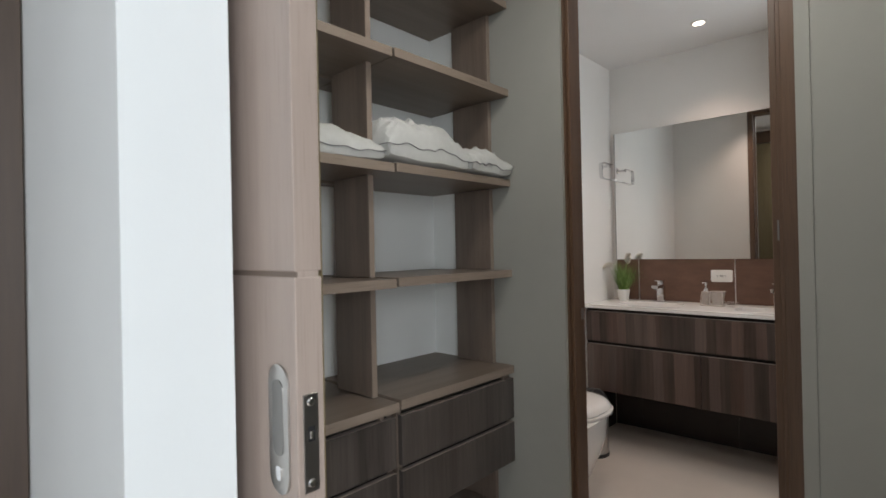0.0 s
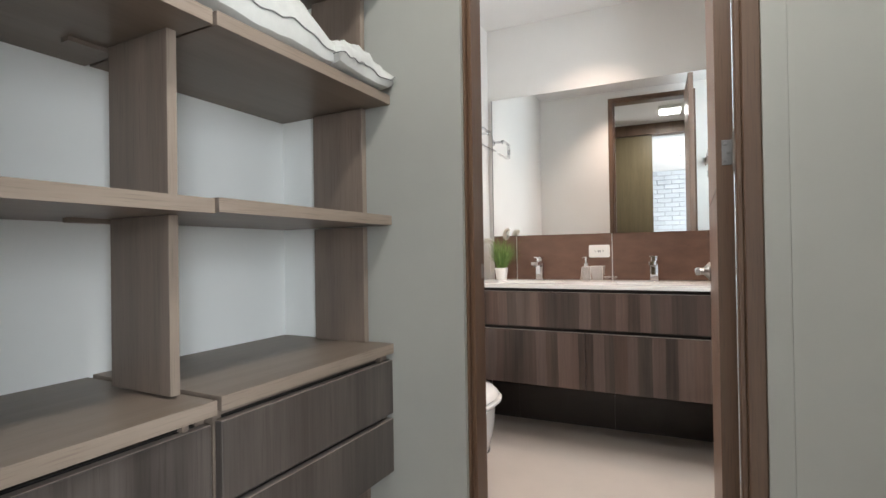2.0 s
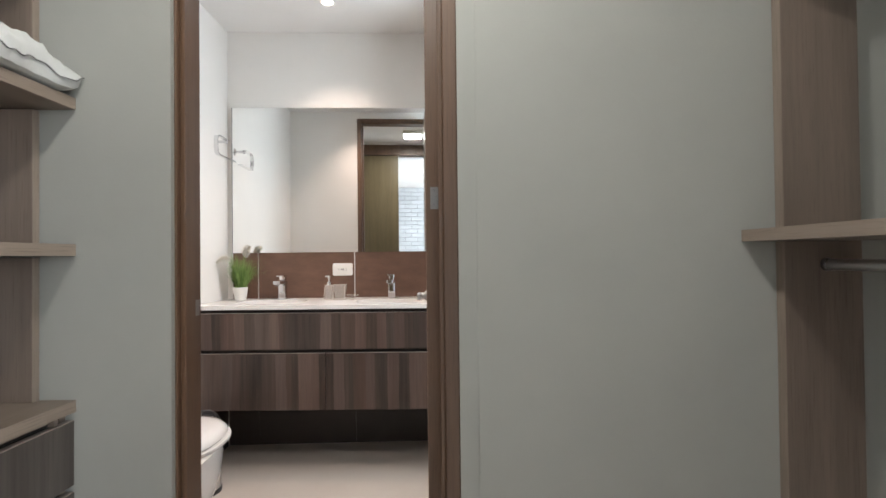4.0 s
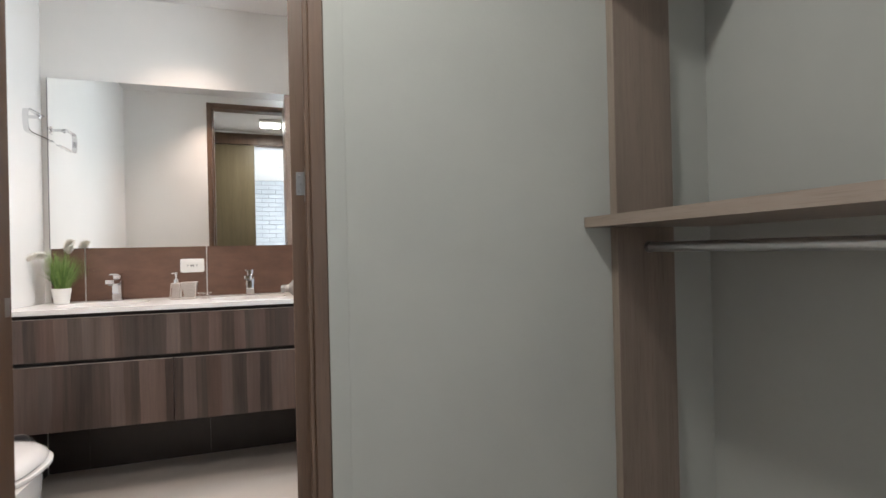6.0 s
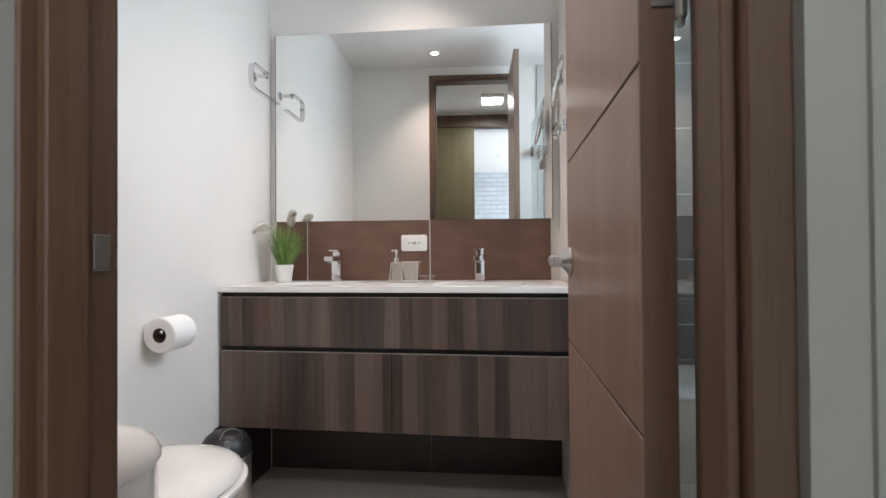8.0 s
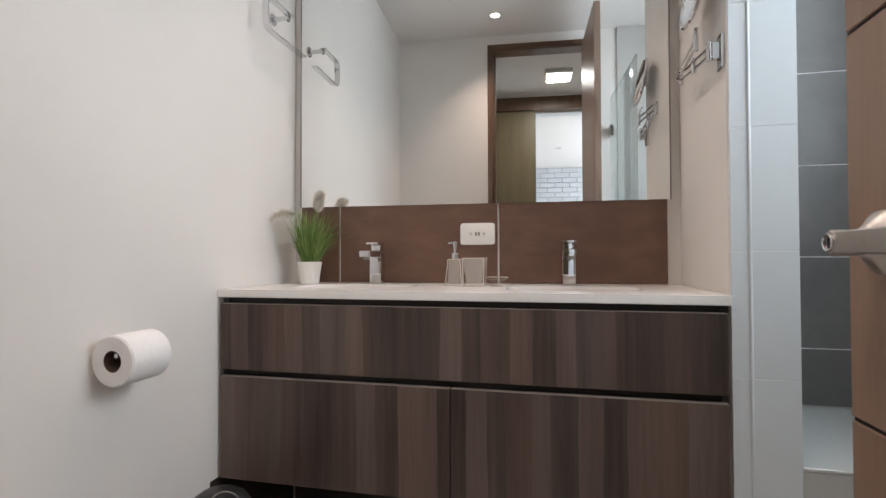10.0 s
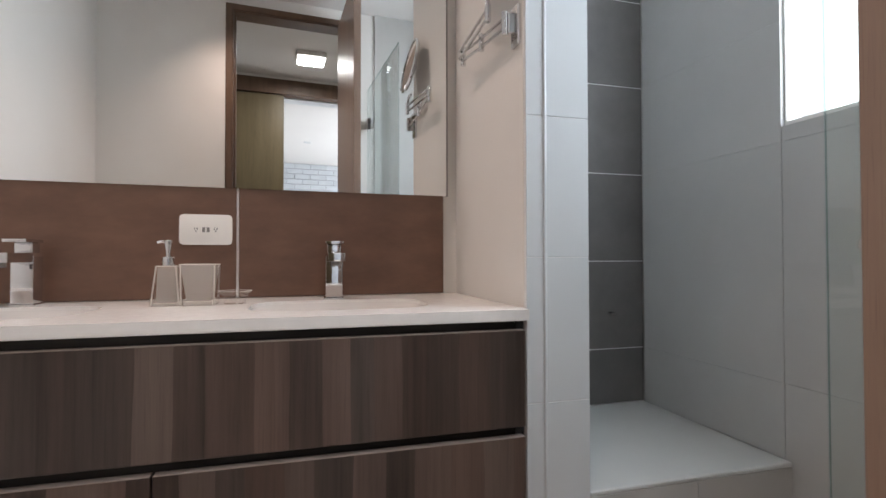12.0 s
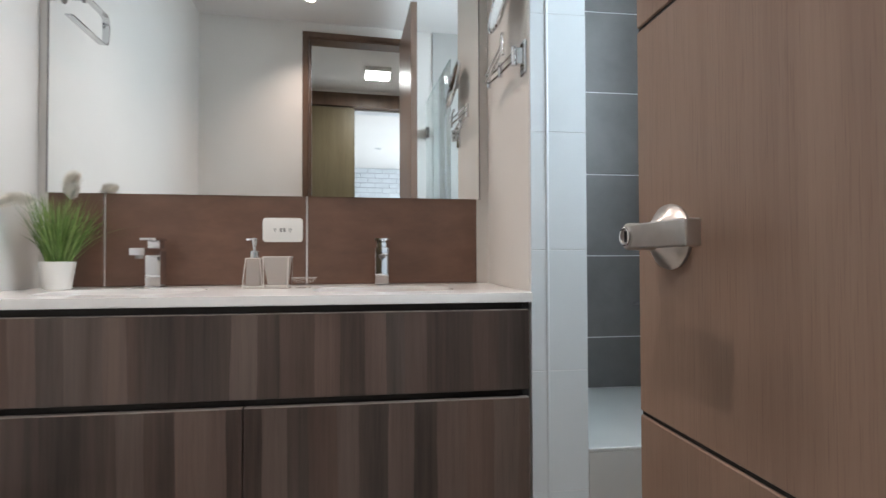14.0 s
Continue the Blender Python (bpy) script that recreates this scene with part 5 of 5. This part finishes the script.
cushion("pillow", -1.24, -0.905, 0.50, 1.035, 1.4915, 0.105, 1.3, "white pillow with dark piping lying on the shelf")
cushion("pillow", -1.22, -0.885, 1.015, 1.405, 1.4985, 0.150, 4.1, "plump white pillow with dark piping on the shelf")
cushion("pillow", -1.20, -0.868, 1.375, 1.612, 1.4985, 0.100, 7.7, "small folded white pillow at the end of the shelf")

# ceiling lamp
cl = thing("ceiling_lamp", (-0.17, 1.0, 2.43), "square white ceiling light panel, switched on", "ceiling light")
part("housing", box(-0.275, -0.065, 0.915, 1.085, 2.445, CEIL, 0.004, 2), "plastic", cl)
part("diffuser", box(-0.269, -0.071, 0.921, 1.079, 2.432, 2.4445, 0.003, 2), "lampglow", cl, "glowing white diffuser")

# sliding door with its track cover
sl = thing("sliding_door", (-0.7, 0.41, 0), "pale oak sliding door half open with recessed pull and latch plate", "door")
for z0, z1 in ((0.01, 0.790), (0.797, 1.2025), (1.2095, 2.335)):
    part("door_panel", box(-1.10, -0.337, 0.390, 0.428, z0, z1, 0.0012), "slide", sl)
part("door_core", box(-1.095, -0.3374, 0.3945, 0.4235, 0.02, 2.32), "slide", sl)
for z in (0.790, 1.2025):
    part("groove", box(-1.095, -0.3390, 0.3930, 0.3944, z - 0.0003, z + 0.0073), "slidedark", sl, "dark groove across the door")
part("back_skin", box(-1.10, -0.3375, 0.4282, 0.4295, 0.011, 2.334), "slideback", sl, "olive oak inner face")
PX = -0.378


def stadium(cx, cz, hw, hh, y0, y1, bev=0.0):
    return plate(cx, cz, hw, hh, hw - 0.0005, y0, y1, bev)


pull = part("recessed_pull", stadium(PX, 1.010, 0.024, 0.082, 0.3868, 0.3900, 0.001), "nickel", sl, "oval satin nickel recessed pull", True)
part("pull_recess", stadium(PX, 1.025, 0.013, 0.048, 0.3858, 0.3870), "steel_dark", pull, "dark finger recess")
part("key_cylinder", plate(PX, 0.955, 0.006, 0.009, 0.004, 0.3855, 0.3870, 0.0004), "chrome", pull)
lp = part("latch_plate", box(-0.3370, -0.3350, 0.3975, 0.4185, 0.937, 1.058, 0.0006), "steel_dark", sl, "dark steel latch plate with two screws")
for z in (0.948, 1.048):
    part("screw", lathe([(0, 0), (0.0058, 0), (0.0045, 0.0016), (0, 0.0019)], (-0.3350, 0.408, z), (1, 0, 0), 16), "chrome", lp, "", True)
part("latch_slot", box(-0.3352, -0.3346, 0.4035, 0.4125, 1.000, 1.018), "blackplastic", lp)
part("latch_hook", box(-0.3350, -0.3336, 0.4055, 0.4105, 1.003, 1.012, 0.0005), "chrome", lp)
structure("track_cover", box(-1.298, 1.058, 0.365, 0.455, 2.34, 2.462, 0.002), "jamb", "brown wooden cover over the sliding door track", "trim")
structure("track_filler", box(-1.298, 1.058, 0.365, 0.455, 2.462, CEIL), "ceil", "plaster above the track cover", "trim")

# ---- bedroom ----
# plain dark block added left of the entrance; what stands there is unknown
wd = thing("wardrobe", (-1.30, 0.10, 0), "plain dark brown block added beside the closet entrance", "wardrobe")
part("side_panel", box(-1.95, -1.12, -0.45, 0.2315, 0, 2.2, 0.003), "darkwood", wd)
bw = thing("window_2", (2.65, -1.4, 0.7), "wide bright bedroom window with white frame", "window", kind="structure")
for b in (box(2.62, 2.68, -2.5, -0.3, 0.7, 0.75, 0.003), box(2.62, 2.68, -2.5, -0.3, 2.25, 2.3, 0.003), box(2.62, 2.68, -2.5, -2.45, 0.75, 2.25, 0.003), box(2.62, 2.68, -0.35, -0.3, 0.75, 2.25, 0.003), box(2.62, 2.68, -1.43, -1.37, 0.75, 2.25, 0.003)):
    part("window_frame", b, "plastic", bw)
for y0, y1 in ((-2.45, -1.43), (-1.37, -0.35)):
    p_ = part("pane", box(2.648, 2.652, y0 + 0.001, y1 - 0.001, 0.751, 2.249), "glass", bw)
    p_.visible_shadow = False
sd = thing("ceiling_spot", (0.05, -1.9, CEIL - 0.006), "small round bedroom ceiling spot, switched off", "downlight")
part("trim_ring", lathe([(0.028, 0.006), (0.045, 0.006), (0.045, 0.001), (0.040, 0.0), (0.031, 0.0), (0.028, 0.006)], (0.05, -1.9, CEIL - 0.0065), n=28), "alu", sd, "", True)
# white painted brickwork that shows through the doorway
bw_ = thing("brick_facing", (0, -3.47, 0), "white painted brick facing of the bedroom wall", "brickwork", kind="structure")
bl, bh = 0.235, 0.072
bmb = box(-bl / 2, bl / 2, 0.0, 0.014, 0.0, bh, 0.004)
brick_mesh = finish("brick", bmb, "brick")
for r in range(30):
    z = 0.004 + r * 0.0825
    if z + bh > CEIL:
        continue
    for c in range(8):
        bx = -0.75 + c * 0.245 + (0.1225 if r % 2 else 0)
        ob = new("brick", brick_mesh)
        ob.parent = bw_
        ob.location = (bx, -0.0005 + 0.003 * rng.random(), z)
